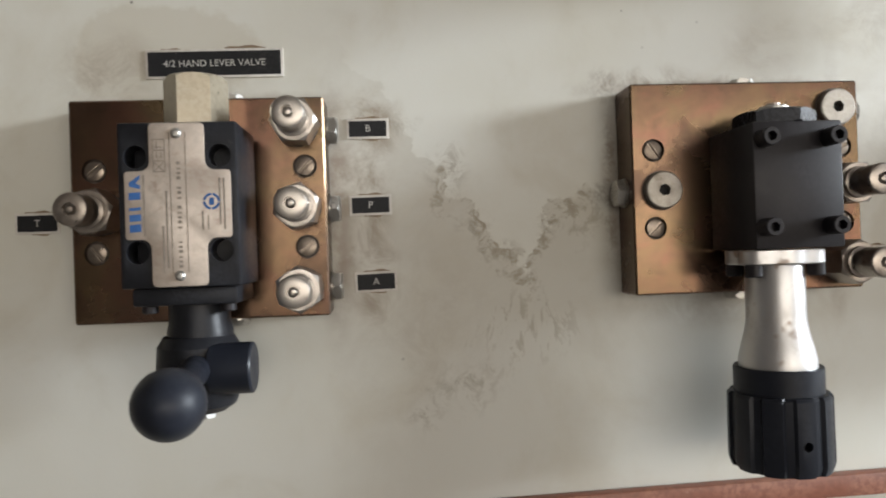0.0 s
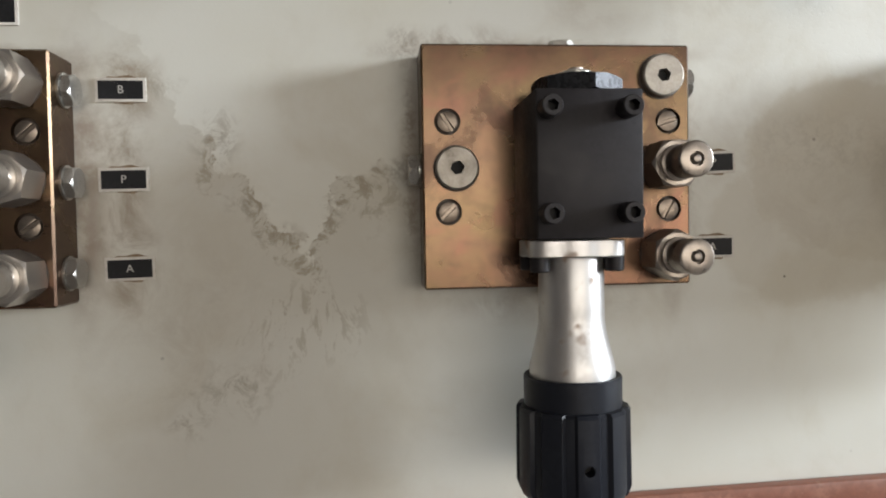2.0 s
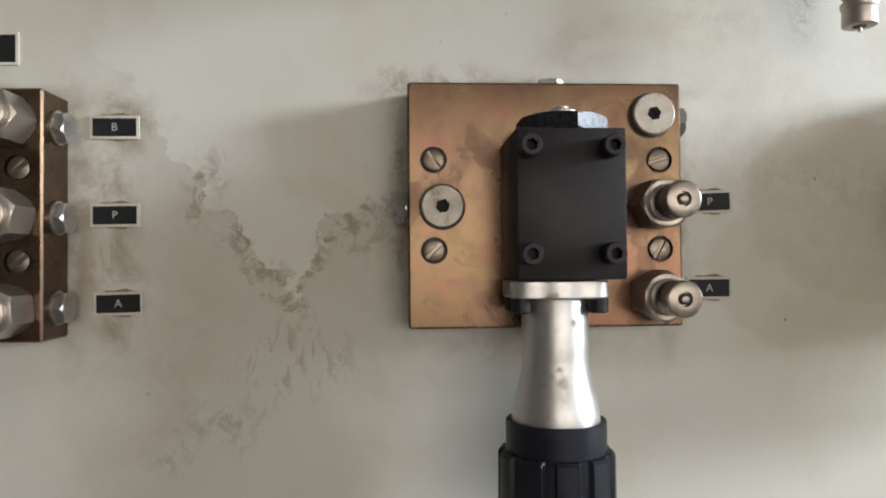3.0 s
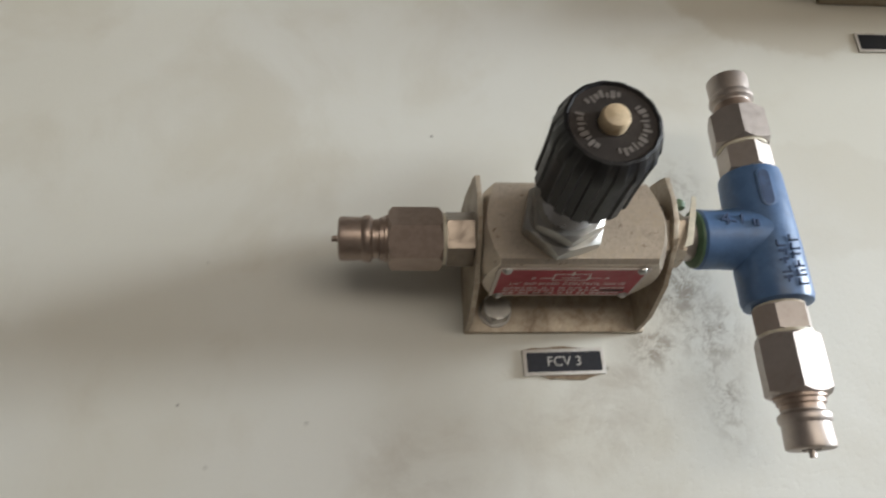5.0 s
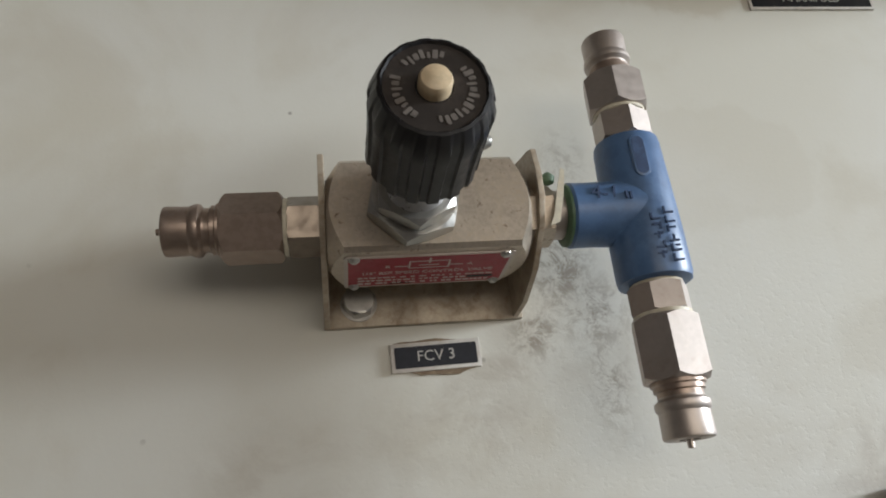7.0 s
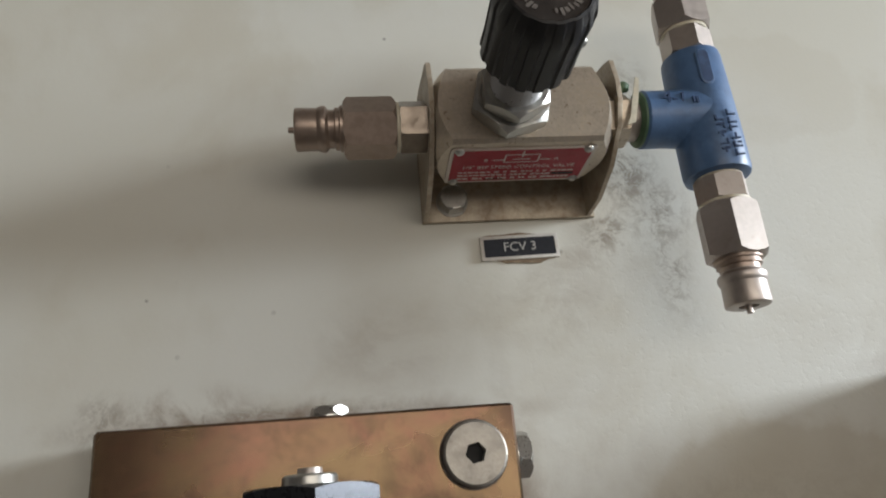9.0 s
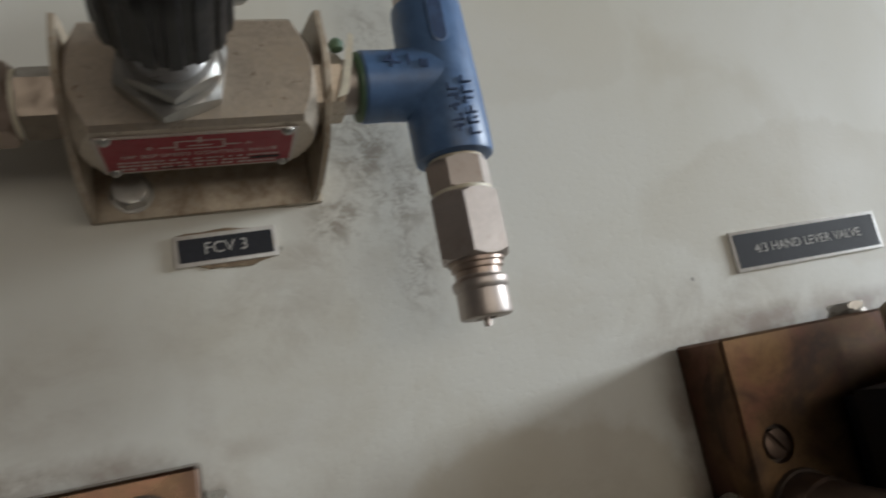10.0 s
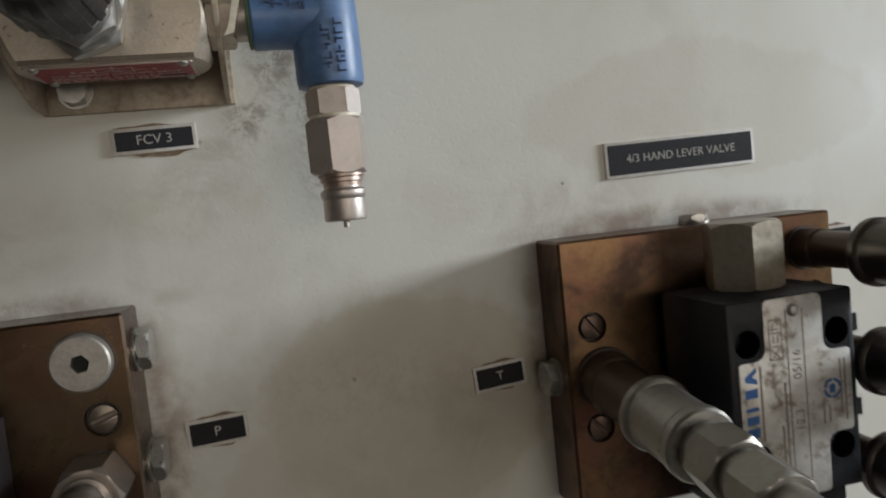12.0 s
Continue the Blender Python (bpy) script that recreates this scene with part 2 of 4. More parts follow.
NICKEL = surface("dull_nickel", (0.50, 0.445, 0.41), (0.41, 0.345, 0.305), 0.82, 0.46, 0.05, 60, 500, 0.03, dust=(0.36, 0.27, 0.215), dust_at=(0.60, 0.82), grit=0.92)
TARNISH = surface("tarnished_nickel", (0.40, 0.315, 0.265), (0.31, 0.235, 0.19), 0.78, 0.40, 0.05, 60, 500, 0.06, dust=(0.34, 0.265, 0.21), dust_at=(0.62, 0.85))
OILY_NICKEL = surface("oily_nickel", (0.33, 0.29, 0.255), (0.24, 0.20, 0.17), 0.88, 0.36, 0.05, 60, 500, 0.04)
DARK_STEEL = surface("oily_dark_steel", (0.37, 0.35, 0.315), (0.27, 0.245, 0.21), 0.82, 0.38, 0.06, 40, 400, 0.05, dust=(0.15, 0.125, 0.105), dust_at=(0.6, 0.85))
ZINC = surface("zinc_plated_steel", (0.47, 0.46, 0.435), (0.37, 0.355, 0.325), 0.92, 0.40, 0.06, 60, 500, 0.03)
ALUMINIUM = surface("turned_aluminium", (0.62, 0.61, 0.60), (0.54, 0.52, 0.50), 0.95, 0.33, 0.03, 18, 420, 0.0, grit=0.97)
OLIVE_STEEL = surface("yellow_passivated_steel", (0.36, 0.315, 0.24), (0.40, 0.365, 0.295), 0.7, 0.40, 0.1, 30, 420, 0.05, dust=(0.24, 0.20, 0.14), dust_at=(0.6, 0.85))
NECK_METAL = surface("rust_spotted_aluminium", (0.56, 0.55, 0.545), (0.48, 0.46, 0.445), 0.9, 0.42, 0.05, 24, 420, 0.0, dust=(0.27, 0.19, 0.14), dust_at=(0.62, 0.72), grit=0.97, dust_detail=2.4)
SIDE_STEEL = surface("dirty_zinc_steel", (0.50, 0.485, 0.455), (0.42, 0.39, 0.35), 0.9, 0.32, 0.02, 25, 1800, 0.0, grit=0.95)
PLUG = surface("scratched_plug_steel", (0.40, 0.37, 0.33), (0.27, 0.24, 0.205), 0.75, 0.5, 0.06, 150, 700, 0.25)
SCREW = surface("dull_screw_steel", (0.235, 0.195, 0.16), (0.165, 0.132, 0.105), 0.9, 0.38, 0.08, 90, 500, 0.04)
# Dark copy of the coupling steel; the east couplings' shade is in its colour.
SHADED_STEEL = surface("shaded_dark_steel", (0.115, 0.10, 0.088), (0.08, 0.068, 0.058), 0.85, 0.40, 0.05, 40, 900, 0.03)
# Brown steel with the shade round the third plate put into its colour.
SHADED_BROWN = surface("shaded_brown_steel", (0.13, 0.09, 0.07), (0.09, 0.062, 0.048), 0.8, 0.42, 0.06, 90, 900, 0.04)
BLACK_OXIDE = surface("black_oxide", (0.020, 0.018, 0.0205), (0.027, 0.024, 0.027), 0.1, 0.48, 0.08, 40, 500, 0.04, spec=0.22)
BLACK_CAST = surface("black_cast_iron", (0.014, 0.0145, 0.0175), (0.024, 0.0255, 0.031), 0.0, 0.44, 0.08, 45, 600, 0.1, dust=(0.06, 0.058, 0.058), dust_at=(0.62, 0.86), spec=0.2)
BLACK_PLASTIC = surface("black_plastic", (0.014, 0.016, 0.023), (0.019, 0.022, 0.030), 0.0, 0.42, 0.05, 60, 420, 0.0, spec=0.22, grit=0.95)
KNOB_BLACK = surface("worn_black_knob", (0.012, 0.0115, 0.013), (0.018, 0.017, 0.018), 0.0, 0.42, 0.06, 60, 420, 0.05, dust=(0.09, 0.08, 0.07), dust_at=(0.66, 0.9), spec=0.3)
KNOB_FACE = surface("dusty_knob_face", (0.030, 0.024, 0.021), (0.055, 0.043, 0.036), 0.0, 0.5, 0.06, 90, 420, 0.05, dust=(0.11, 0.09, 0.075), dust_at=(0.58, 0.8), spec=0.3)
CAP_OXIDE = surface("polished_black_oxide", (0.026, 0.028, 0.034), (0.034, 0.036, 0.043), 0.5, 0.27, 0.04, 40, 500, 0.03)
# Near-black for discs that paint the shade inside bores and sockets.
HOLE = surface("bore_shade", (0.006, 0.006, 0.006), (0.010, 0.009, 0.008), 0.0, 0.7, 0.05, 60, 400, 0.0)
GRIME = surface("oily_grime", (0.055, 0.038, 0.027), (0.10, 0.07, 0.045), 0.0, 0.55, 0.1, 120, 500, 0.1)
BLUE = surface("blue_cast_paint", (0.090, 0.172, 0.335), (0.110, 0.202, 0.375), 0.0, 0.42, 0.08, 50, 260, 0.2, dust=(0.13, 0.16, 0.22), dust_at=(0.60, 0.85))
BLUE_DARK = surface("dirty_blue_recess", (0.028, 0.062, 0.15), (0.04, 0.085, 0.19), 0.0, 0.55, 0.08, 120, 400, 0.2)
BODY_NICKEL = surface("dusty_nickel_body", (0.51, 0.44, 0.36), (0.45, 0.375, 0.29), 0.65, 0.37, 0.05, 130, 700, 0.05, dust=(0.17, 0.115, 0.075), dust_at=(0.58, 0.68))
BRACKET_STEEL = surface("dusty_bracket_steel", (0.45, 0.385, 0.30), (0.37, 0.295, 0.21), 0.35, 0.52, 0.1, 60, 700, 0.1, dust=(0.25, 0.185, 0.125), dust_at=(0.42, 0.68))
RED_PLATE = surface("red_name_plate", (0.34, 0.012, 0.030), (0.26, 0.012, 0.024), 0.1, 0.42, 0.08, 90, 900, 0.0, dust=(0.22, 0.08, 0.07), dust_at=(0.66, 0.95), spec=0.3)
SILVER_PRINT = surface("silver_print", (0.62, 0.52, 0.50), (0.50, 0.38, 0.36), 0.4, 0.4, 0.05, 90, 400, 0.0)
VALVE_PLATE = surface("dusty_valve_plate", (0.50, 0.425, 0.36), (0.38, 0.305, 0.25), 0.25, 0.45, 0.1, 55, 300, 0.04, dust=(0.26, 0.19, 0.145), dust_at=(0.54, 0.8))
CLEAN_PLATE = surface("bare_valve_plate", (0.58, 0.57, 0.535), (0.47, 0.44, 0.39), 0.3, 0.40, 0.1, 55, 300, 0.04, dust=(0.20, 0.155, 0.115), dust_at=(0.48, 0.66))
LABEL_RIM = surface("clean_laminate_rim", (0.78, 0.77, 0.74), (0.68, 0.66, 0.62), 0.0, 0.45, 0.06, 120, 500, 0.03)
BLUE_PRINT = surface("blue_print", (0.022, 0.10, 0.30), (0.04, 0.13, 0.33), 0.0, 0.45, 0.05, 200, 400, 0.0)
GREY_PRINT = surface("grey_print", (0.22, 0.185, 0.155), (0.33, 0.28, 0.23), 0.0, 0.5, 0.05, 200, 500, 0.0)
LABEL_BLACK = surface("engraved_black_laminate", (0.016, 0.016, 0.018), (0.026, 0.025, 0.026), 0.0, 0.5, 0.06, 60, 500, 0.05, spec=0.16)
LABEL_FADED = surface("engraved_grey_laminate", (0.024, 0.026, 0.033), (0.031, 0.033, 0.04), 0.0, 0.5, 0.06, 60, 500, 0.05, spec=0.2)
LABEL_WHITE = surface("laminate_core", (0.62, 0.59, 0.545), (0.44, 0.39, 0.33), 0.0, 0.5, 0.06, 120, 500, 0.05)
LETTERING = surface("dull_engraving", (0.48, 0.465, 0.435), (0.36, 0.345, 0.315), 0.0, 0.5, 0.05, 200, 600, 0.0)
WORN_PRINT = surface("worn_print", (0.165, 0.145, 0.13), (0.05, 0.043, 0.038), 0.0, 0.5, 0.05, 260, 600, 0.0)
GLUE = surface("brown_glue", (0.20, 0.14, 0.085), (0.32, 0.25, 0.16), 0.0, 0.6, 0.08, 150, 500, 0.2)
BUTTON = surface("cream_plastic", (0.66, 0.52, 0.34), (0.52, 0.38, 0.23), 0.0, 0.42, 0.06, 160, 500, 0.05)
GREEN_SEAL = surface("green_sealant", (0.09, 0.17, 0.10), (0.14, 0.22, 0.13), 0.0, 0.5, 0.05, 100, 500, 0.1)
TAPE = surface("loose_sealing_tape", (0.70, 0.65, 0.52), (0.60, 0.52, 0.38), 0.0, 0.5, 0.05, 100, 500, 0.1)
WOOD = surface("red_brown_wood", (0.24, 0.085, 0.05), (0.33, 0.14, 0.085), 0.0, 0.5, 0.1, 30, 260, 0.25, dust=(0.42, 0.30, 0.22), dust_at=(0.62, 0.8))
ROOM = surface("room_plaster", (0.20, 0.172, 0.145), (0.17, 0.145, 0.12), 0.0, 0.8, 0.05, 3, 80, 0.1)
# Darker than the room plaster, giving the dark strip east of the panel.
NORTH_WALL = surface("brown_plaster", (0.125, 0.105, 0.088), (0.105, 0.088, 0.072), 0.0, 0.85, 0.05, 3, 80, 0.1)
WEST_WALL = surface("dark_brown_wall", (0.050, 0.040, 0.033), (0.042, 0.034, 0.028), 0.0, 0.7, 0.05, 3, 80, 0.1)
FLOOR = surface("cement_floor", (0.12, 0.105, 0.09), (0.095, 0.082, 0.07), 0.0, 0.6, 0.1, 4, 120, 0.1)

# ---------------------------------------------------------------- mesh tools (millimetres in, metres out)
AHEAD = pose(0, 0, 0, 90)         # along -y, out of the panel
EAST, WEST = pose(0, 0, 0, 0, 90), pose(0, 0, 0, 0, -90)
UP, DOWN = Matrix(), pose(0, 0, 0, 180)


def at(x, y, z, turn=UP):
    return Matrix.Translation((x, y, z)) @ turn


def part(name, bm, material, parent, label=""):
    """Links a bmesh, in millimetres, as one mesh under a thing or a part."""
    me = bpy.data.meshes.new(name)
    bmesh.ops.recalc_face_normals(bm, faces=bm.faces)
    bm.transform(Matrix.Scale(0.001, 4))
    bm.to_mesh(me)
    bm.free()
    me.polygons.foreach_set("use_smooth", [True] * len(me.polygons))
    me.set_sharp_from_angle(angle=radians(27))
    me.materials.append(material)
    ob = new(name, me)
    ob.parent = parent
    return tagged(ob, label)


def thing(name, x, y, z, label, category, group="", kind=""):
    ob = new(name)
    ob.empty_display_size = 0.01
    ob.location = (x / 1000, y / 1000, 1 + z / 1000)
    return tagged(ob, label, category, group, kind)


def lathe(profile, n=40, m=UP, shape=None, turn=0.0):
    """A body of revolution from (radius, height) pairs along z; shape(angle, height) scales the radius."""
    bm = bmesh.new()
    rings = []
    for r, h in profile:
        if r <= 0:
            rings.append([bm.verts.new(m @ Vector((0, 0, h)))])
            continue
        ring = []
        for i in range(n):
            a = 2 * math.pi * i / n + turn
            k = r * (shape(a, h) if shape else 1.0)
            ring.append(bm.verts.new(m @ Vector((k * math.cos(a), k * math.sin(a), h))))
        rings.append(ring)
    for a, b in zip(rings, rings[1:]):
        if len(a) == 1 and len(b) == 1:
            continue
        for i in range(n):
            j = (i + 1) % n
            if len(a) == 1:
                bm.faces.new((a[0], b[i], b[j]))
            elif len(b) == 1:
                bm.faces.new((a[i], a[j], b[0]))
            else:
                bm.faces.new((a[i], a[j], b[j], b[i]))
    for end in (rings[0], rings[-1]):
        if len(end) > 2:
            bm.faces.new(end)
    return bm


def hexagon(flats, h0, h1, m=UP, turn=0.0, chamfer=0.9):
    """A hexagon bar across flats, with its corners turned off at both ends."""
    n, corner = 48, flats / 2 / math.cos(math.pi / 6)

    def edge(a):
        b = (a - turn) % (math.pi / 3) - math.pi / 6
        return flats / 2 / math.cos(b)
    bm = bmesh.new()
    rings = []
    for kind in (0, 1, 2, 3):
        ring = []
        for i in range(n):
            a = 2 * math.pi * i / n + turn
            r = edge(a)
            drop = chamfer * (r - flats / 2) / (corner - flats / 2)
            rr, h = [(flats / 2 - 0.2, h0), (r, h0 + drop), (r, h1 - drop), (flats / 2 - 0.2, h1)][kind]
            ring.append(bm.verts.new(m @ Vector((rr * math.cos(a), rr * math.sin(a), h))))
        rings.append(ring)
    for a, b in zip(rings, rings[1:]):
        for i in range(n):
            bm.faces.new((a[i], a[(i + 1) % n], b[(i + 1) % n], b[i]))
    bm.faces.new(rings[0])
    bm.faces.new(rings[-1])
    return bm


def box(x0, x1, y0, y1, z0, z1, bevel=0.6, steps=2):
    bm = bmesh.new()
    bmesh.ops.create_cube(bm, size=1.0)
    for v in bm.verts:
        v.co = Vector(((x0 + x1) / 2 + v.co.x * (x1 - x0), (y0 + y1) / 2 + v.co.y * (y1 - y0), (z0 + z1) / 2 + v.co.z * (z1 - z0)))
    if bevel:
        bmesh.ops.bevel(bm, geom=list(bm.edges), offset=bevel, segments=steps, affect="EDGES", profile=0.5)
    return bm


def slab(outline, depth, m=UP, bevel=0.0):
    """An outline in x and y, raised along z."""
    bm = bmesh.new()
    low = [bm.verts.new((x, y, 0)) for x, y in outline]
    face = bm.faces.new(low)
    out = bmesh.ops.extrude_face_region(bm, geom=[face])
    top = [v for v in out["geom"] if isinstance(v, bmesh.types.BMVert)]
    for v in top:
        v.co.z += depth
    if bevel:
        edges = [e for e in bm.edges if e.verts[0] in top and e.verts[1] in top]
        bmesh.ops.bevel(bm, geom=edges, offset=bevel, segments=2, affect="EDGES", profile=0.5)
    bm.transform(m)
    return bm


def joined(*some):
    bm = bmesh.new()
    for one in some:
        me = bpy.data.meshes.new("tmp")
        one.to_mesh(me)
        one.free()
        bm.from_mesh(me)
        bpy.data.meshes.remove(me)
    return bm


def carved(bm, *cutters):
    """bm with the cutters taken out of it."""
    made = []
    for b in (bm, joined(*cutters)):
        bmesh.ops.recalc_face_normals(b, faces=b.faces)
        me = bpy.data.meshes.new("tmp")
        b.to_mesh(me)
        b.free()
        made.append(new("tmp", me))
    mod = made[0].modifiers.new("cut", "BOOLEAN")
    mod.object, mod.operation, mod.solver = made[1], "DIFFERENCE", "EXACT"
    bpy.context.view_layer.update()
    me = bpy.data.meshes.new_from_object(made[0].evaluated_get(bpy.context.evaluated_depsgraph_get()))
    out = bmesh.new()
    out.from_mesh(me)
    for o in made:
        data = o.data
        bpy.data.objects.remove(o)
        bpy.data.meshes.remove(data)
    bpy.data.meshes.remove(me)
    return out


def words(text, size, m, depth=0.12, squeeze=1.0):
    """Raised letters, centred, reading along x with their tops towards y."""
    cu = bpy.data.curves.new("tmp", "FONT")
    cu.body, cu.size, cu.align_x, cu.align_y, cu.extrude, cu.resolution_u = text, size, "CENTER", "CENTER", depth / 2, 3
    ob = new("tmp", cu)
    bpy.context.view_layer.update()
    me = bpy.data.meshes.new_from_object(ob.evaluated_get(bpy.context.evaluated_depsgraph_get()))
    bm = bmesh.new()
    bm.from_mesh(me)
    bpy.data.objects.remove(ob)
    bpy.data.curves.remove(cu)
    bpy.data.meshes.remove(me)
    bm.transform(m @ Matrix.Diagonal((squeeze, 1, 1, 1)))
    return bm


def bars(rows, m, depth=0.1):
    """Unreadable writing: x, y, width, height of each bar."""
    return joined(*[slab([(x, y), (x + w, y), (x + w, y + h), (x, y + h)], depth, m) for x, y, w, h in rows])


def arc(cx, cy, r, a0, a1, n):
    return [(cx + r * math.cos(radians(a0 + (a1 - a0) * i / n)), cy + r * math.sin(radians(a0 + (a1 - a0) * i / n))) for i in range(n + 1)]


def rounded(w, h, r, n=4):
    return arc(w / 2 - r, h / 2 - r, r, 0, 90, n) + arc(r - w / 2, h / 2 - r, r, 90, 180, n) + arc(r - w / 2, r - h / 2, r, 180, 270, n) + arc(w / 2 - r, r - h / 2, r, 270, 360, n)


# ---------------------------------------------------------------- the setting


def setting(name, bm, material, label, category):
    ob = part(name, bm, material, None, label)
    ob.location.z = 1.0
    return tagged(ob, category=category, kind="structure")


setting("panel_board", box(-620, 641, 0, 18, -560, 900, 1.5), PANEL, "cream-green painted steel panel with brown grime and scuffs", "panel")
rail = setting("wood_rail", box(-720, 530, -8, 0.2, -12.5, 0, 1.5), WOOD, "scuffed red-brown painted wooden strip along the panel's foot", "trim")
rail.matrix_world = pose(0.105, 0, 1.0582, 0, -0.98, 0)
setting("wall_north", box(-3000, 9000, 18, 160, -1000, 3000, 0), NORTH_WALL, "plain brown plaster wall behind the panel", "wall")
setting("wall_south", joined(box(-3000, -1000, -5420, -5300, -1000, 3000, 0), box(4000, 9000, -5420, -5300, -1000, 3000, 0), box(-1000, 4000, -5420, -5300, 1300, 3000, 0),
                             box(-1000, 4000, -5420, -5300, -1000, -300, 0)), ROOM,
        "plain grey-brown plaster wall with an opening added for the fill lamp", "wall")
setting("wall_west", box(-3120, -3000, -5420, 160, -1000, 3000, 0), WEST_WALL, "plain dark brown wall", "wall")
setting("wall_east", joined(box(9000, 9120, -5420, -3500, -1000, 3000, 0), box(9000, 9120, -700, 160, -1000, 3000, 0), box(9000, 9120, -3500, -700, -1000, 900, 0),
                            box(9000, 9120, -3500, -700, 2600, 3000, 0)), ROOM, "plain beige plaster wall with a window opening", "wall")
setting("floor", box(-3120, 9120, -5420, 160, -1060, -1000, 0), FLOOR, "grey cement floor of the workshop", "floor")
setting("ceiling", box(-3120, 9120, -5420, 160, 3000, 3060, 0), ROOM, "plain plaster ceiling", "ceiling")

# ---------------------------------------------------------------- subplates


def slotted_screw(name, x, z, y, turn, parent, material=SCREW, r=4.7):
    """A cheese-head screw seen from the front, with its slot."""
    half = lambda s: [p for p in arc(0, 0, r, 9, 171, 14)] if s > 0 else [p for p in arc(0, 0, r, 189, 351, 14)]  # noqa: E731
    m = at(x, y, z, AHEAD @ pose(0, 0, 0, 0, 0, turn))
    body = joined(slab(half(1), 1.4, m, 0.35), slab(half(-1), 1.4, m, 0.35), lathe([(r - 0.1, -1.5), (r - 0.1, 0.25)], 28, m))
    return part(name, body, material, parent, "slotted zinc screw head")


def socket_plug(x, z, y, parent):
    m = at(x, y, z, AHEAD)
    bm = carved(lathe([(9.2, 0), (9.6, 0.5), (9.6, 4.3), (8.9, 4.9), (0, 5.0)], 40, m), hexagon(5.6, 1.0, 9, m, 0.2, 0))
    plug = part("socket_plug", bm, PLUG, parent, "scratched grey steel plug with a hexagon socket")
    part("socket", hexagon(5.5, 0.9, 1.1, m, 0.2, 0), HOLE, plug, "socket bottom coloured in for its shade")
    part("seal_ring", lathe([(10.4, 0), (10.4, 0.5), (9.0, 0.5)], 36, m), GRIME, plug, "oily dark ring")


def side_bolt(m, parent, turn=0.0, flats=13.2, rise=5.8):
    bolt = part("side_plug", hexagon(flats, 1.2, rise, m, turn, 1.1), SIDE_STEEL, parent, "zinc hexagon plug in the plate's edge")
    part("washer", lathe([(0.58 * flats, 0), (0.59 * flats, 0.3), (0.59 * flats, 1.2), (5, 1.2)], 28, m), SIDE_STEEL, bolt)


THICK = 24.0


def subplate(x0, z0, label, material, plugs, sides, turns, screw_steel=SCREW):
    """A 125 x 110 mm port plate screwed to the panel; sides: plugs in its edges as (edge, place)."""
    ob = thing("subplate", x0, 0, z0, label, "port plate", "port plates on the panel")
    screws = [(11.5, 75.2), (11.5, 34.8), (113.8, 75.2), (113.8, 34.8)]
    bm = carved(box(0, 124, -THICK, 0, 0, 110, 0.9, 1), *[lathe([(6.0, -3), (6.0, 3)], 28, at(x, -THICK, z, AHEAD)) for x, z in screws])
    part("plate", bm, material, ob)
    for (x, z), turn in zip(screws, turns):
        # Dark disc at the foot darkens the recess round the screw.
        part("counterbore", lathe([(5.95, 0), (5.95, 0.15)], 28, at(x, -THICK + 2.9, z, AHEAD)), GRIME, ob, "dark counterbore")
        slotted_screw("screw", x, z, -THICK + 1.6, turn, ob, screw_steel)
    for x, z in plugs:
        socket_plug(x, z, -THICK, ob)
    for edge, v in sides:
        m = {"e": at(124, -11, v, EAST), "w": at(0, -11, v, WEST), "t": at(v, -11, 110, UP), "b": at(v, -11, 0, DOWN)}[edge]
        side_bolt(m, ob, 0.26 * (v % 4), *((11.0, 4.2) if edge in "tb" else ()))
    return ob


RIGHT_X, LEFT_X, ROWS_Z = 110.2, 15.2, (95.4, 54.3, 14.0)
V1, RV, V2 = (-140.5, 162.5), (141.2, 166.0), (423.0, 171.6)
subplate(*V1, "copper-tinted passivated steel port plate with slotted screws", BRONZE, [], [("e", 95), ("e", 54.3), ("e", 14), ("w", 54.3), ("t", 76), ("b", 76)], (40, -50, 40, 35))
subplate(*RV, "copper-tinted passivated steel port plate with two socket plugs", BRONZE, [(LEFT_X, 54.3), (RIGHT_X, 95.4)], [("e", 95), ("e", 54.3), ("w", 54.3), ("t", 67), ("b", 60)], (-58, 45, 18, 62))
subplate(*V2, "dark oil-stained bronze-coloured port plate", BRONZE_SHADED, [], [("w", 54.3), ("t", 67.5), ("e", 95), ("e", 54.3), ("e", 14)], (-52, -45, 30, 30), SHADED_BROWN)

# ---------------------------------------------------------------- quick couplings


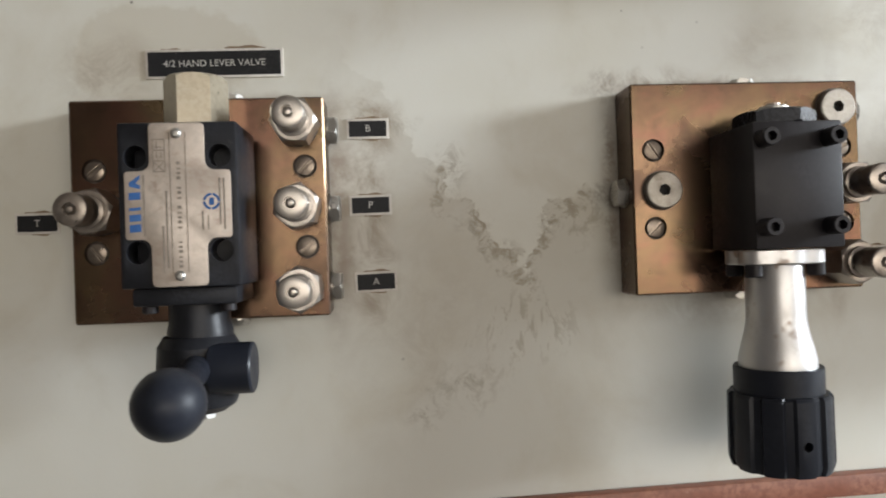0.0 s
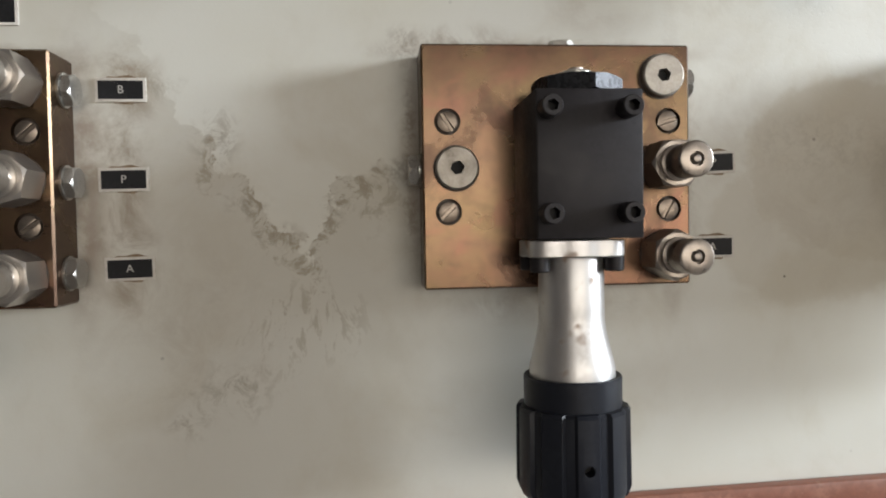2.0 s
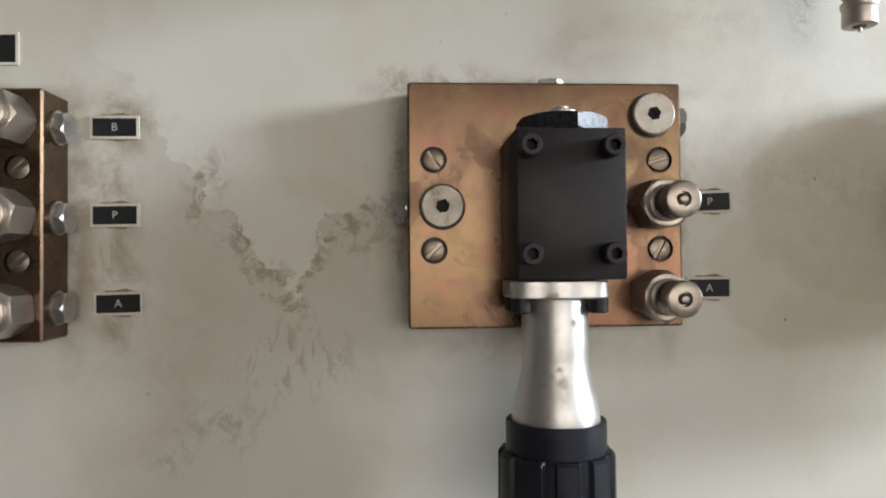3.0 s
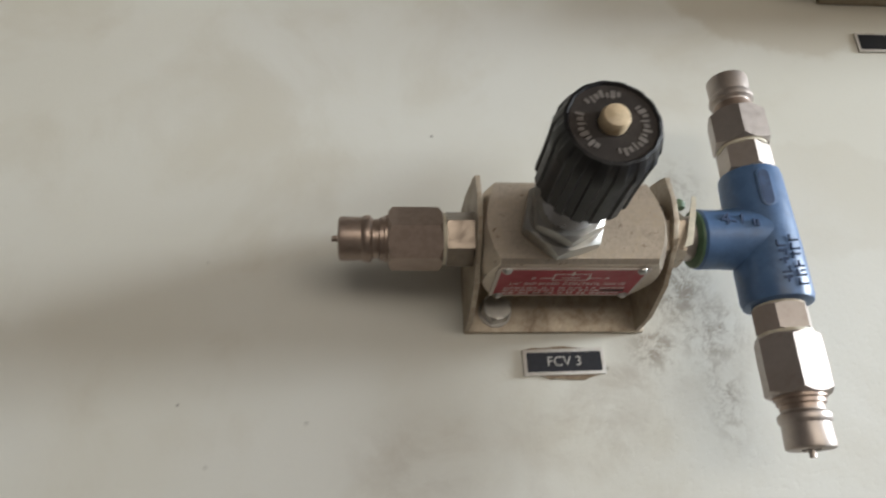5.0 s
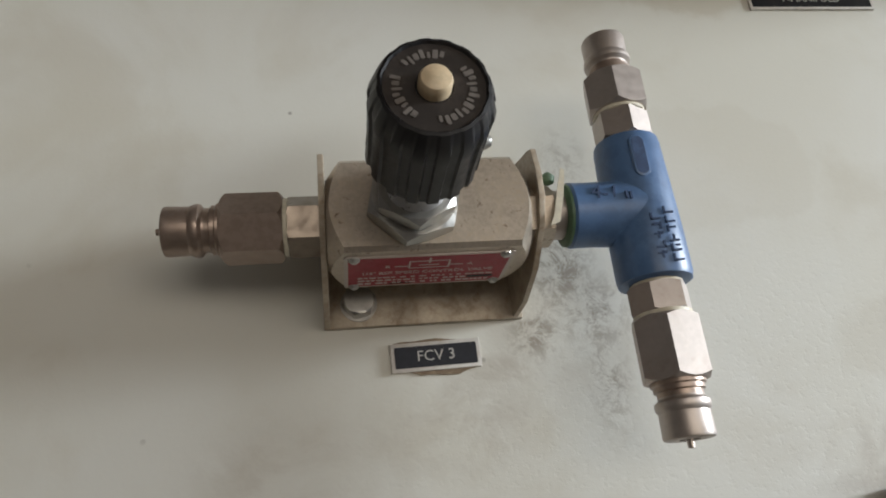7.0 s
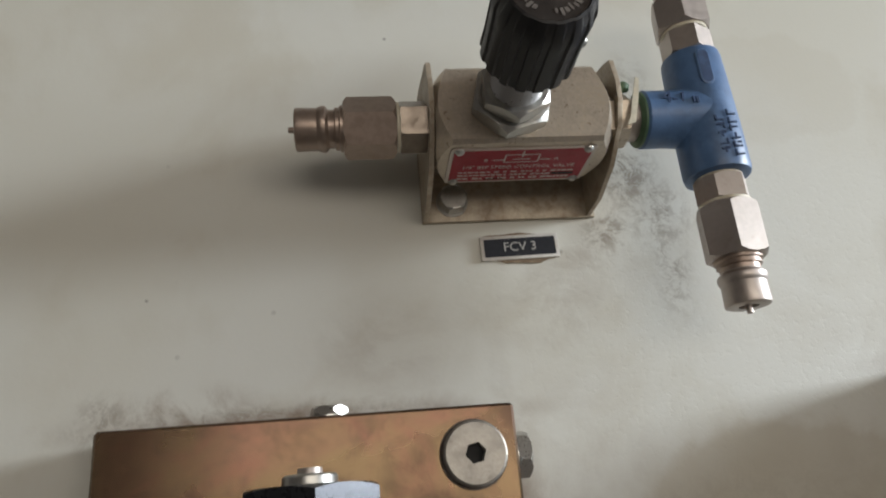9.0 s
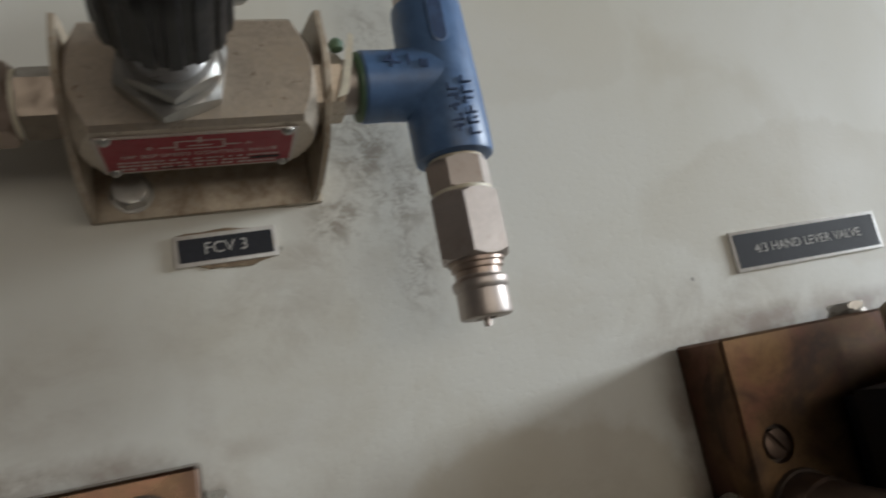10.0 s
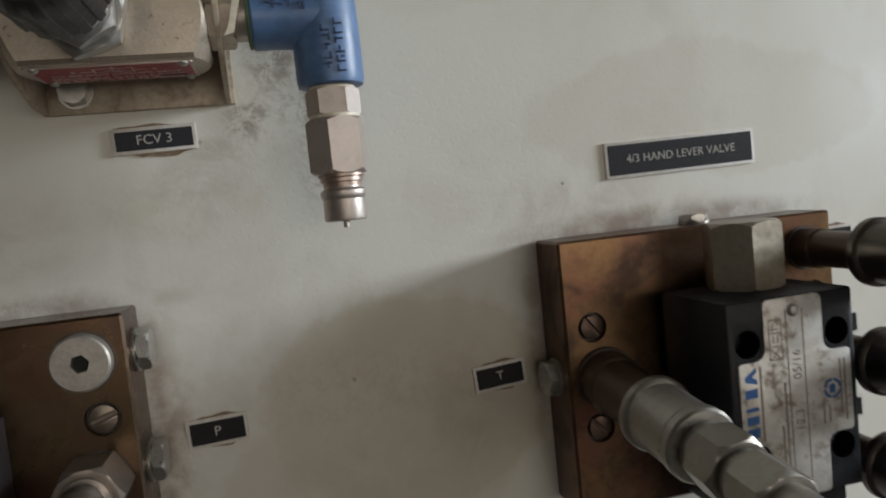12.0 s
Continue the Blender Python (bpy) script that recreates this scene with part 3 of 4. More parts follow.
def coupling_nipple(x, y, z, turn, label, material, group, adapter=0.0, hexes=(20.0, 17.5), stuck_pin=True, spin=0.0, long_tip=False, adapter_material=None):
    """A flat-faced hydraulic coupling nipple standing out along its axis from (x, y, z)."""
    ob = thing("coupling_nipple", x, y, z, label, "coupling", group)
    a = adapter
    if a:
        part("adapter", hexagon(15.8, 0.8, a - 0.8, turn, spin + 0.3, 0.7), adapter_material or material, ob, "hexagon adapter")
        part("sealing_tape", lathe([(7.4, -0.3), (7.9, 0.2), (7.6, 1.4), (7, 1.6)], 32, turn), TAPE, ob, "pale sealing tape round the thread")
        part("washer", lathe([(7.8, a - 1.4), (8.5, a - 1.1), (8.5, a), (7, a)], 32, turn), TAPE, ob, "pale dusty washer")
    big, length = hexes
    part("hexagon_body", hexagon(big, a, a + length, turn, spin, 1.3), material, ob, "hexagon body")
    h = a + length
    if long_tip:
        collar = [(7.0, h - 0.5), (8.0, h), (8.0, h + 1.8), (6.2, h + 2.4), (5.8, h + 4.4)]
        t = h + 4.2
        rise = [(6.0, t), (7.3, t + 1.2), (7.3, t + 3.0), (6.7, t + 4.4), (6.7, t + 5.2), (7.4, t + 6.4)]
    else:
        collar = [(7.0, h - 0.5), (7.8, h), (7.8, h + 1.0), (7.2, h + 1.4), (7.2, h + 2.6), (6.5, h + 3.0), (6.4, h + 4.6)]
        t = h + 1.6
        rise = [(6.4, t + 2.6), (6.5, t + 3.2), (7.7, t + 4.2), (7.8, t + 5.2), (7.6, t + 6.2), (7.1, t + 7.0), (7.1, t + 7.6)]
    part("collar", lathe(collar, 40, turn), TARNISH if material is NICKEL else material, ob, "grooved collar")
    tip = carved(lathe(rise + [(7.6 if long_tip else 7.3, t + 13.4), (7.1, t + 14.1), (6.4, t + 14.4), (0, t + 14.4)], 44, turn), lathe([(3.1, t + 12), (3.1, t + 16)], 24, turn))
    tip = part("tip", tip, material, ob, "bevelled round nose")
    part("valve_pin", lathe([(2.3, t + 11.9), (2.3, t + 13.6), (1.5, t + 14.8), (0, t + 15.2)] if not stuck_pin else
                            [(2.6, t + 11.9), (2.6, t + 13.2), (1.1, t + 14.0), (1.0, t + 16.6), (0, t + 16.8)], 20, turn), material, tip, "small sealing pin")
    return ob


def plate_nipple(x, z, material, spin):
    ob = coupling_nipple(x, -THICK, z, AHEAD, "worn nickel coupling nipple screwed into a port plate", material, "nipples on the port plates", 0, (20.0, 18.5), False, spin, True)
    part("port_seal", lathe([(10.6, -0.4), (10.6, 0.6), (8, 0.6)], 32, AHEAD), GRIME, ob, "oily ring")


for k, z in enumerate(ROWS_Z):
    plate_nipple(V1[0] + RIGHT_X + 0.6, V1[1] + z, GREY_NICKEL, 0.3 * k)
plate_nipple(V1[0] + LEFT_X, V1[1] + ROWS_Z[1], OILY_NICKEL, 0.2)
for k, z in enumerate(ROWS_Z[1:]):
    plate_nipple(RV[0] + RIGHT_X, RV[1] + z, OILY_NICKEL, 0.5 * k)


def female_coupling(x, z, spin, stub_r, steel, k=1.0, droop=0.0):
    """A female coupling with its locking sleeve, on a stub; the hose's weight lets it droop."""
    ob = thing("coupling_socket", x, -THICK, z, "oily dark steel coupling socket pushed onto a port", "coupling", "couplings on the lever valve plate")
    m, r = pose(0, 0, 0, 90 + droop), stub_r
    part("port_seal", lathe([(r + 1.0, -1.4), (r + 1.0, 0.8), (r - 2, 0.8)], 32, m), GRIME, ob, "oily ring")
    part("stub", lathe([(r - 0.3, -1), (r, 0.6), (r, 10), (r - 0.8, 11), (r - 0.8, 37), (r - 1.6, 38.5)], 40, m), SHADED_BROWN, ob)
    sleeve = [(8.0, 38.0), (9.2, 36.2), (12.4, 35.8), (12.9, 36.6), (12.9, 39.4), (12.2, 40.2), (11.5, 40.6), (11.3, 60), (12.0, 61.4), (12.0, 64.6), (11.2, 65.6), (8.5, 66)]
    part("sleeve", lathe([(k * a, b) for a, b in sleeve], 48, m), steel, ob, "sliding locking sleeve with a raised lip")
    part("neck", lathe([(8.4 * k, 65.5), (8.4 * k, 71.5)], 32, m), steel, ob)
    part("hexagon_body", hexagon(18.8 * k, 70.5, 84, m, spin, 1.6), steel, ob, "hexagon body")
    part("ferrule_neck", lathe([(7.6 * k, 83.5), (7.6 * k, 88.5)], 32, m), steel, ob)
    part("hose_nut", hexagon(17.4 * k, 88, 103, m, spin + 0.4, 1.6), steel, ob, "hexagon nut")
    part("tail", lathe([(6.8, 102.5), (7.2, 105), (7.2, 118), (6.4, 119), (0, 119)], 32, m), steel, ob, "round tail")


female_coupling(V2[0] + LEFT_X, V2[1] + ROWS_Z[1], 0.1, 11.6, DARK_STEEL, 1.04, 6.0)
for k, z in enumerate(ROWS_Z):
    female_coupling(V2[0] + RIGHT_X, V2[1] + z, 0.35 * k, 8.2, SHADED_STEEL)

# ---------------------------------------------------------------- hand lever valves


def lever_valve(x, z, label, plate_material, brand_rows, stamped=()):
    """A black directional valve with a lever at its foot; x, z: the middle of its body."""
    front = -72.5
    ob = thing("hand_lever_valve", x, -THICK, z, label, "valve", "hand lever valves")
    f = front + THICK
    holes = [(sx * 17.7, sz) for sx in (-1, 1) for sz in (20.8, -20.0)]
    body = carved(box(-25.0, 25.0, f, -8, -35.5, 35.5, 1.0), *[lathe([(4.9, -24), (4.9, 4)], 28, at(a, f, b, AHEAD)) for a, b in holes])
    body = part("body", body, BLACK_CAST, ob, "black painted valve body")
    for a, b in holes:
        part("bolt_hole", lathe([(4.85, 0), (4.85, 0.3)], 24, at(a, f + 22, b, AHEAD)), HOLE, body, "dark bolt hole")
    part("foot", box(-21.5, 21.5, -38, 0, -33, 33, 0.8), BLACK_CAST, body)
    # name plate in the shape of a cross
    w, h, a, s = 11.6, 35.0, 22.2, 14.6
    cross = arc(w - 2, h - 2, 2, 0, 90, 3) + arc(2 - w, h - 2, 2, 90, 180, 3) + arc(-w - 4, s + 4, 4, 0, -90, 4) + arc(1.5 - a, s - 1.5, 1.5, 90, 180, 3)
    cross += arc(1.5 - a, 1.5 - s, 1.5, 180, 270, 3) + arc(-w - 4, -s - 4, 4, 90, 0, 4) + arc(2 - w, 2 - h, 2, 180, 270, 3) + arc(w - 2, 2 - h, 2, 270, 360, 3)
    cross += arc(w + 4, -s - 4, 4, 180, 90, 4) + arc(a - 1.5, 1.5 - s, 1.5, 270, 360, 3) + arc(a - 1.5, s - 1.5, 1.5, 0, 90, 3) + arc(w + 4, s + 4, 4, 270, 180, 4)
    face = at(0, f, 0, AHEAD)
    tag = part("name_plate", slab(cross, 0.7, face, 0.2), plate_material, ob, "dusty cream name plate riveted to the front")
    for b in (30.5, -30.5):
        part("rivet", lathe([(2.3, 0.6), (2.2, 1.2), (1.4, 1.9), (0, 2.1)], 20, at(0, f, b, AHEAD)), ZINC, tag, "domed rivet")
    g = face @ Matrix.Translation((0, 0, 0.68))
    part("brand_print", joined(*[slab(q, 0.1, g) for q in brand_rows]), BLUE_PRINT, tag, "blue printed mark")
    ring = [slab(arc(14, 1, 3.6, k * 90, k * 90 + 80, 6) + arc(14, 1, 2.6, k * 90 + 80, k * 90, 6), 0.1, g) for k in range(4)]
    part("round_mark", joined(*ring, slab(rounded(2.2, 3.2, 0.6), 0.1, g @ Matrix.Translation((14, 1, 0)))), BLUE_PRINT, tag, "round blue mark")
    lines = [(-14.6, -13, 0.9, 26), (-6.9, -29, 0.8, 20), (-5.2, -27, 0.8, 33), (-3.2, -29, 0.5, 60), (3.4, -29, 0.4, 60), (9.8, -11, 0.7, 8), (17.2, -9, 0.7, 20), (19.0, -11, 0.7, 22), (12.2, -11, 0.5, 6)]
    if stamped:
        part("stamped_print", joined(*[words(text, 4.6, g @ Matrix.Translation((0.6, y, 0)) @ pose(0, 0, 0, 0, 0, 90), 0.12) for text, y in stamped]), GREY_PRINT, tag, "stamped grey figures")
    digits = [] if stamped else [(-0.3, -27 + 2.1 * i, 1.7, 1.3 - 0.3 * (i % 3)) for i in range(22) if i not in (6, 7, 13, 17)]
    part("small_print", bars(lines + digits, g, 0.08), GREY_PRINT, tag, "faded grey print")
    sym = [(-10, 14.0 + 4.6 * i, 5.2, 0.4) for i in range(4)] + [(-10, 14, 0.4, 14.2), (-5.2, 14, 0.4, 14.2), (-8.5, 20, 0.4, 2.5), (-6.7, 20, 0.4, 2.5), (-8.5, 24, 0.4, 3), (-9.3, 24.5, 3, 0.4)]
    cross_lines = [slab([(-10, 14.2), (-9.5, 14.2), (-5, 18.4), (-5.5, 18.4)], 0.08, g), slab([(-5.5, 14.2), (-5, 14.2), (-9.5, 18.4), (-10, 18.4)], 0.08, g)]
    part("circuit_symbol", joined(bars(sym, g, 0.08), *cross_lines), GREY_PRINT, tag, "printed circuit symbol")
    # cap nut above, lever gear below
    part("cap_nut", hexagon(25.0, 35.0, 60.5, at(2.0, -22, 0), 0.16, 1.6), OLIVE_STEEL, ob, "yellow-grey hexagon cap nut")
    part("cap_collar", lathe([(12.4, 34.5), (12.4, 36.2), (11, 36.4)], 32, at(2.0, -22, 0)), BLACK_CAST, ob)
    part("end_cover", box(-22.5, 22.5, -43.5, -8, -43.5, -35.7, 1.2), BLACK_CAST, ob, "black end cover")
    for a in (-17, 17):
        part("cover_screw", lathe([(3.4, 0), (3.4, 3.2), (2.8, 3.6), (0, 3.6)], 20, at(a, -37, -43.4, DOWN)), BLACK_OXIDE, ob)
    part("neck", lathe([(13.6, 43), (13.6, 52), (14.6, 56), (14.6, 60)], 36, at(1.5, -26, 0, DOWN)), BLACK_CAST, ob)
    hub = [(0, 0), (10, 0.4), (15.5, 2.5), (18.2, 7), (18.8, 16), (18.4, 27), (16.0, 34), (11.5, 37), (0, 37)]
    hub_part = part("lever_housing", lathe(hub, 40, at(0.5, -26, -56, DOWN)), BLACK_CAST, ob, "rounded black lever housing")
    part("pivot_boss", lathe([(11.4, 0), (11.4, 17.6), (10.6, 18.4), (0, 18.4)], 40, at(9, -37, -72.6, EAST)), BLACK_PLASTIC, hub_part, "round pivot boss")
    part("drain_bolt", hexagon(8.5, 0, 4, at(2, -24, -92.8, DOWN), 0.2, 0.5), ZINC, hub_part, "bright bolt end")
    m = look((2.0, -36, -72), (20.0, -134, -68.0))
    grip = [(6.2, 0), (6.4, -20), (5.4, -50), (5.6, -72), (7.0, -86), (8.2, -90)] + [(11.3 * math.cos(radians(a)), -101.5 - 11.3 * math.sin(radians(a))) for a in range(-32, 88, 8)] + [(0, -112.8)]
    part("lever_grip", lathe(grip, 40, m), BLACK_PLASTIC, ob, "black plastic ball grip on its lever")
    return ob


def mark_letters():
    """Plain slanted blue shapes standing for the printed mark along the plate's side."""
    out = []
    for i, w in enumerate((3.6, 3.2, 1.6, 3.4)):
        y = -11.5 + 4.6 * i
        out.append([(-20.4, y), (-15.6, y + 0.3), (-15.6, y + w), (-20.4, y + w - 0.3)])
    out.append([(-20.2, 8.2), (-15.6, 7.0), (-15.6, 8.6), (-17.4, 9.6), (-15.6, 11.4), (-15.6, 13.0), (-20.2, 9.8)])
    return out


lever_valve(V1[0] + 65.5, V1[1] + 54.0, "black lever-operated valve with a dusty cream name plate", VALVE_PLATE, mark_letters())
lever_valve(V2[0] + 62.8, V2[1] + 51.2, "black lever-operated valve with a bare silver name plate", CLEAN_PLATE, mark_letters(), (("05/16", 11.5), ("12.3", -8.0)))

# ---------------------------------------------------------------- pressure valve


def pressure_valve(x, z):
    ob = thing("pressure_valve", x, -THICK, z, "black block pressure valve with an aluminium neck and fluted black knob", "valve")
    f = -44.8
    part("block", box(-21.5, 21.5, f, 0, -29.5, 29.5, 0.8), BLACK_OXIDE, ob, "matt black steel block")
    for a in (-17.0, 14.6):
        for b in (21.5, -19.4):
            m = at(a, f, b, AHEAD)
            bolt = part("cap_screw", carved(lathe([(4.1, -1), (4.2, 0), (4.2, 8.2), (3.8, 8.8), (0, 8.8)], 28, m), hexagon(4.2, 4, 12, m, 0.3, 0)), BLACK_OXIDE, ob, "black socket-head screw")
            part("socket", hexagon(4.1, 4.0, 4.2, m, 0.3, 0), HOLE, bolt)
    part("hexagon_cap", hexagon(33.0, 29.5, 37.0, at(0.5, -24, 0), 0.66, 1.2), CAP_OXIDE, ob, "black hexagon cap")
    top = part("adjuster_nut", lathe([(7.2, 37), (7.2, 39.4), (6.6, 40)], 32, at(0.5, -24, 0)), ZINC, ob, "bright round nut")
    part("adjuster_tip", lathe([(3.4, 39.8), (3.2, 41.6), (0, 41.8)], 24, at(0.5, -24, 0)), NICKEL, top)
    # flange with three lobes
    def lobes(a, h):
        return 1.0 + 0.34 * max(0.0, math.cos(2 * (a - 0.55))) ** 3 + 0.34 * max(0.0, math.cos(2 * (a + 0.55))) ** 3
    ax, ay = -3.5, -27.0
    part("flange", lathe([(16.2, -30), (16.6, -30.4), (16.6, -36.4), (16.0, -37)], 72, at(ax, ay, 0), lobes), NECK_METAL, ob, "lobed aluminium flange")
    for a in (0.55, -0.55, math.pi - 0.55, math.pi + 0.55):
        part("flange_screw", lathe([(4.1, 36.8), (4.1, 42.2), (3.5, 42.8), (0, 42.8)], 24, at(ax + 18 * math.cos(a), ay + 18 * math.sin(a), 0, DOWN)), BLACK_OXIDE, ob, "black screw head")
    neck = [(13.2, 36.8), (13.6, 38), (13.6, 60), (13.7, 64), (14.4, 68.5), (16.2, 76), (17.6, 82), (17.9, 86), (17.9, 90)]
    part("neck", lathe(neck, 56, at(ax, ay, 0, DOWN)), NECK_METAL, ob, "flared turned aluminium neck")
    part("knob_collar", lathe([(18.2, 88.0), (18.4, 86.4), (20.0, 86.2), (20.4, 86.8), (20.4, 99), (20.0, 99.4)], 56, at(ax, ay, 0, DOWN)), BLACK_PLASTIC, ob, "smooth black collar")

    def flutes(a, h):
        v = (a * 10 / (2 * math.pi)) % 1.0
        return 1.0 if v < 0.62 else 0.935
    m = at(ax, ay, 0, DOWN @ pose(0, 0, 0, 0, 0, 8))
    knob = carved(lathe([(18, 98), (22.6, 98.6), (23.6, 100), (23.9, 131), (22.4, 135), (12, 136.2), (0, 136.2)], 120, m, flutes), lathe([(2.2, 18), (2.2, 30)], 20, at(ax, ay, -120, AHEAD)))
    knob = part("knob", knob, BLACK_PLASTIC, ob, "fluted black plastic knob with a pin hole")
    part("pin_hole", lathe([(2.15, 18.0), (2.15, 18.2)], 20, at(ax, ay, -120, AHEAD)), HOLE, knob)
    return ob


pressure_valve(RV[0] + 63.0, RV[1] + 51.9)

# ---------------------------------------------------------------- flow control valve with its tee
FX, FY, FZ = 275.8, -32.8, 368.8


def flow_valve():
    ob = thing("flow_control_valve", FX, 0, FZ, "dusty nickel flow control valve with a ribbed black knob", "valve")
    # square bar whose ends are turned to a cone
    half, length, n = 14.3, 29.4, 64
    bm = bmesh.new()
    rings = []
    for side, kind in ((-1, 1), (-1, 0), (1, 0), (1, 1)):
        ring = []
        for i in range(n):
            a = 2 * math.pi * i / n + math.pi / n
            r = half / max(abs(math.cos(a)), abs(math.sin(a)))
            r = min(r, half * 1.37)
            x = side * (length - (0 if kind else 0.72 * (r - half + 1.2)))
            rr = half - 1.2 if kind else r
            ring.append(bm.verts.new((x, FY + rr * math.cos(a), rr * math.sin(a))))
        rings.append(ring)
    for a, b in zip(rings, rings[1:]):
        for i in range(n):
            bm.faces.new((a[i], a[(i + 1) % n], b[(i + 1) % n], b[i]))
    bm.faces.new(rings[0])
    bm.faces.new(rings[-1])
    body = part("body", bm, BODY_NICKEL, ob, "dusty square nickel body with turned ends")
    # red plate on the underside
    under = at(-0.6, FY + 1.6, -half, DOWN)
    w, d = 49.0, 24.0
    frame_plate = part("plate_rim", slab(rounded(w, d, 1.0), 0.5, under), NICKEL, body, "bare rim of the name plate")
    red = part("name_plate", slab(rounded(w - 2.4, d - 2.4, 0.6), 0.62, under), RED_PLATE, frame_plate, "dark red name plate with silver print")
    for a in (-21.6, 21.6):
        for b in (-10.6, 10.6):
            part("rivet", lathe([(1.7, 0.4), (1.6, 0.9), (0.9, 1.6), (0, 1.7)], 18, under @ Matrix.Translation((a, b, 0))), ZINC, frame_plate, "domed rivet")
    m = under @ Matrix.Translation((0, 0, 0.66))
    part("lettering", words('1/4" BSP SPEED CONTROL VALVE', 3.1, m @ Matrix.Translation((0, -0.6, 0)), 0.08, 0.86), SILVER_PRINT, frame_plate, "silver lettering")
    part("port_letters", joined(words("B", 2.6, m @ Matrix.Translation((-12, 4.4, 0)), 0.08), words("A", 2.6, m @ Matrix.Translation((12, 4.4, 0)), 0.08)), SILVER_PRINT, frame_plate)
    draw = [(-10, 4.2, 4, 0.5), (6, 4.2, 4, 0.5), (-6, 2.6, 12, 0.5), (-6, 7.6, 12, 0.5), (-6, 2.6, 0.5, 5.4), (5.5, 2.6, 0.5, 5.4), (-3, 4.6, 6, 0.5), (-0.3, 6.2, 0.6, 4.0)]
    part("circuit_symbol", bars(draw, m, 0.06), SILVER_PRINT, frame_plate)
    rng = random.Random(9)
    small = []
    for y, h in ((-4.6, 0.9), (-6.9, 1.0), (-9.4, 1.2)):
        x = -20.5
        while x < 19:
            w = rng.uniform(0.7, 2.2)
            small.append((x, y, min(w, 20.5 - x), h))
            x += w + rng.choice((0.45, 0.45, 1.4))
    part("small_print", bars(small, m, 0.06), SILVER_PRINT, frame_plate, "unreadable silver print")
    part("blank_field", bars([(12.6, -7.2, 8.0, 1.6), (-11, -9.8, 7, 0.7)], m, 0.08), LABEL_BLACK, frame_plate)
    # spindle
    kx, kz = -5.0, -0.6
    f = FY - half
    s = at(kx, f, kz, AHEAD)
    part("hexagon_nut", hexagon(24.0, 0, 6.0, s, 0.30, 1.6), ZINC, ob, "zinc hexagon nut")
    part("lock_nut", hexagon(20.5, 6.2, 11.5, s, 0.52, 1.4), ZINC, ob, "zinc lock nut")
    thread = [(8.2, 10)]
    for i in range(11):
        thread += [(8.3, 11.5 + 1.3 * i), (7.7, 12.15 + 1.3 * i)]
    part("spindle", lathe(thread + [(7.6, 27)], 40, s), ALUMINIUM, ob, "threaded bright spindle")

    def ribs(a, h):
        v = (a * 16 / (2 * math.pi)) % 1.0
        return 1.0 + (0.05 if v < 0.55 else 0.0) * (1.0 if 24 < h < 51 else 0.3)
    grip = [(9.0, 26.2), (12.6, 26.6), (13.4, 28), (13.2, 34), (13.3, 46), (13.5, 50), (13.0, 53.4), (12.1, 55.6), (11.4, 55.9), (11.0, 55.2), (0, 55.0)]
    knob = part("knob", lathe(grip, 200, s, ribs), KNOB_BLACK, ob, "ribbed black plastic knob, worn at its rim")
    part("button", lathe([(3.7, 54.5), (3.7, 57.8), (3.2, 58.8), (1.6, 59.3), (0, 59.4)], 32, s), BUTTON, knob, "cream plastic centre button")
    part("face", lathe([(11.0, 54.0), (11.0, 55.3), (4.2, 55.3), (3.6, 54.0)], 48, s), KNOB_FACE, knob, "dusty brown-black face")
    marks = []
    for i in range(36):
        if i in (4, 5, 6, 14, 15, 24, 25, 26):
            continue
        a = radians(10 * i + 4)
        t = s @ pose(0, 0, 0, 0, 0, math.degrees(a))
        marks.append(slab(rounded(2.3 - 0.7 * ((i * 5) % 2), 0.7 + 0.25 * ((i * 7) % 3), 0.2, 1), 0.22, t @ Matrix.Translation((8.0 + 0.25 * ((i * 5) % 3), 0, 55.25))))
    part("ring_print", joined(*marks), WORN_PRINT, knob, "worn white print round the face")
    part("set_screw", lathe([(2.1, 11.0), (2.1, 15.2), (1.4, 16.6), (0, 16.9)], 20, s @ Matrix.Translation((0, 0, 31)) @ pose(0, 0, 0, 0, 90, 4)), ZINC, knob, "bright set screw")
    # bracket: foot on the panel and two pointed ears
    br = part("bracket_foot", box(-32.0, 34.0, -2.2, 0, -22.6, 24, 0.5), BRACKET_STEEL, ob, "dusty bent steel bracket")
    ear = [(0, -22.4), (15, -21.4), (31, -16.0), (43, -7.0), (47.0, 1.0), (47.5, 8.0), (45.5, 17.0), (41, 18.5), (20, 23.0), (0, 24.0)]
    for x, tilt in ((-31.8, -0.6), (30.6, -1.6)):
        m = at(x, 0, 0, Matrix(((0, 0, 1, 0), (-1, 0, 0, 0), (0, 1, 0, 0), (0, 0, 0, 1)))) @ pose(0, 0, 0, 0, tilt, 0)
        part("bracket_ear", slab(ear, 1.8, m, 0.4), BRACKET_STEEL, ob, "bent steel ear with a pale edge")
    part("mounting_bolt", joined(hexagon(9.6, 2.6, 8.0, at(-20.5, 0, -14.8, AHEAD), 0.2, 0.9), lathe([(6.0, 2), (6.0, 2.8)], 28, at(-20.5, 0, -14.8, AHEAD))), ZINC, br, "zinc hexagon bolt")
    return ob


flow_valve()
coupling_nipple(FX - 29.0, FY, FZ, WEST, "brown tarnished coupling nipple on the valve's side", TARNISH, "nipples of the flow valve", 12.6, (18.2, 17.6), True, 0.52, adapter_material=SCREW)


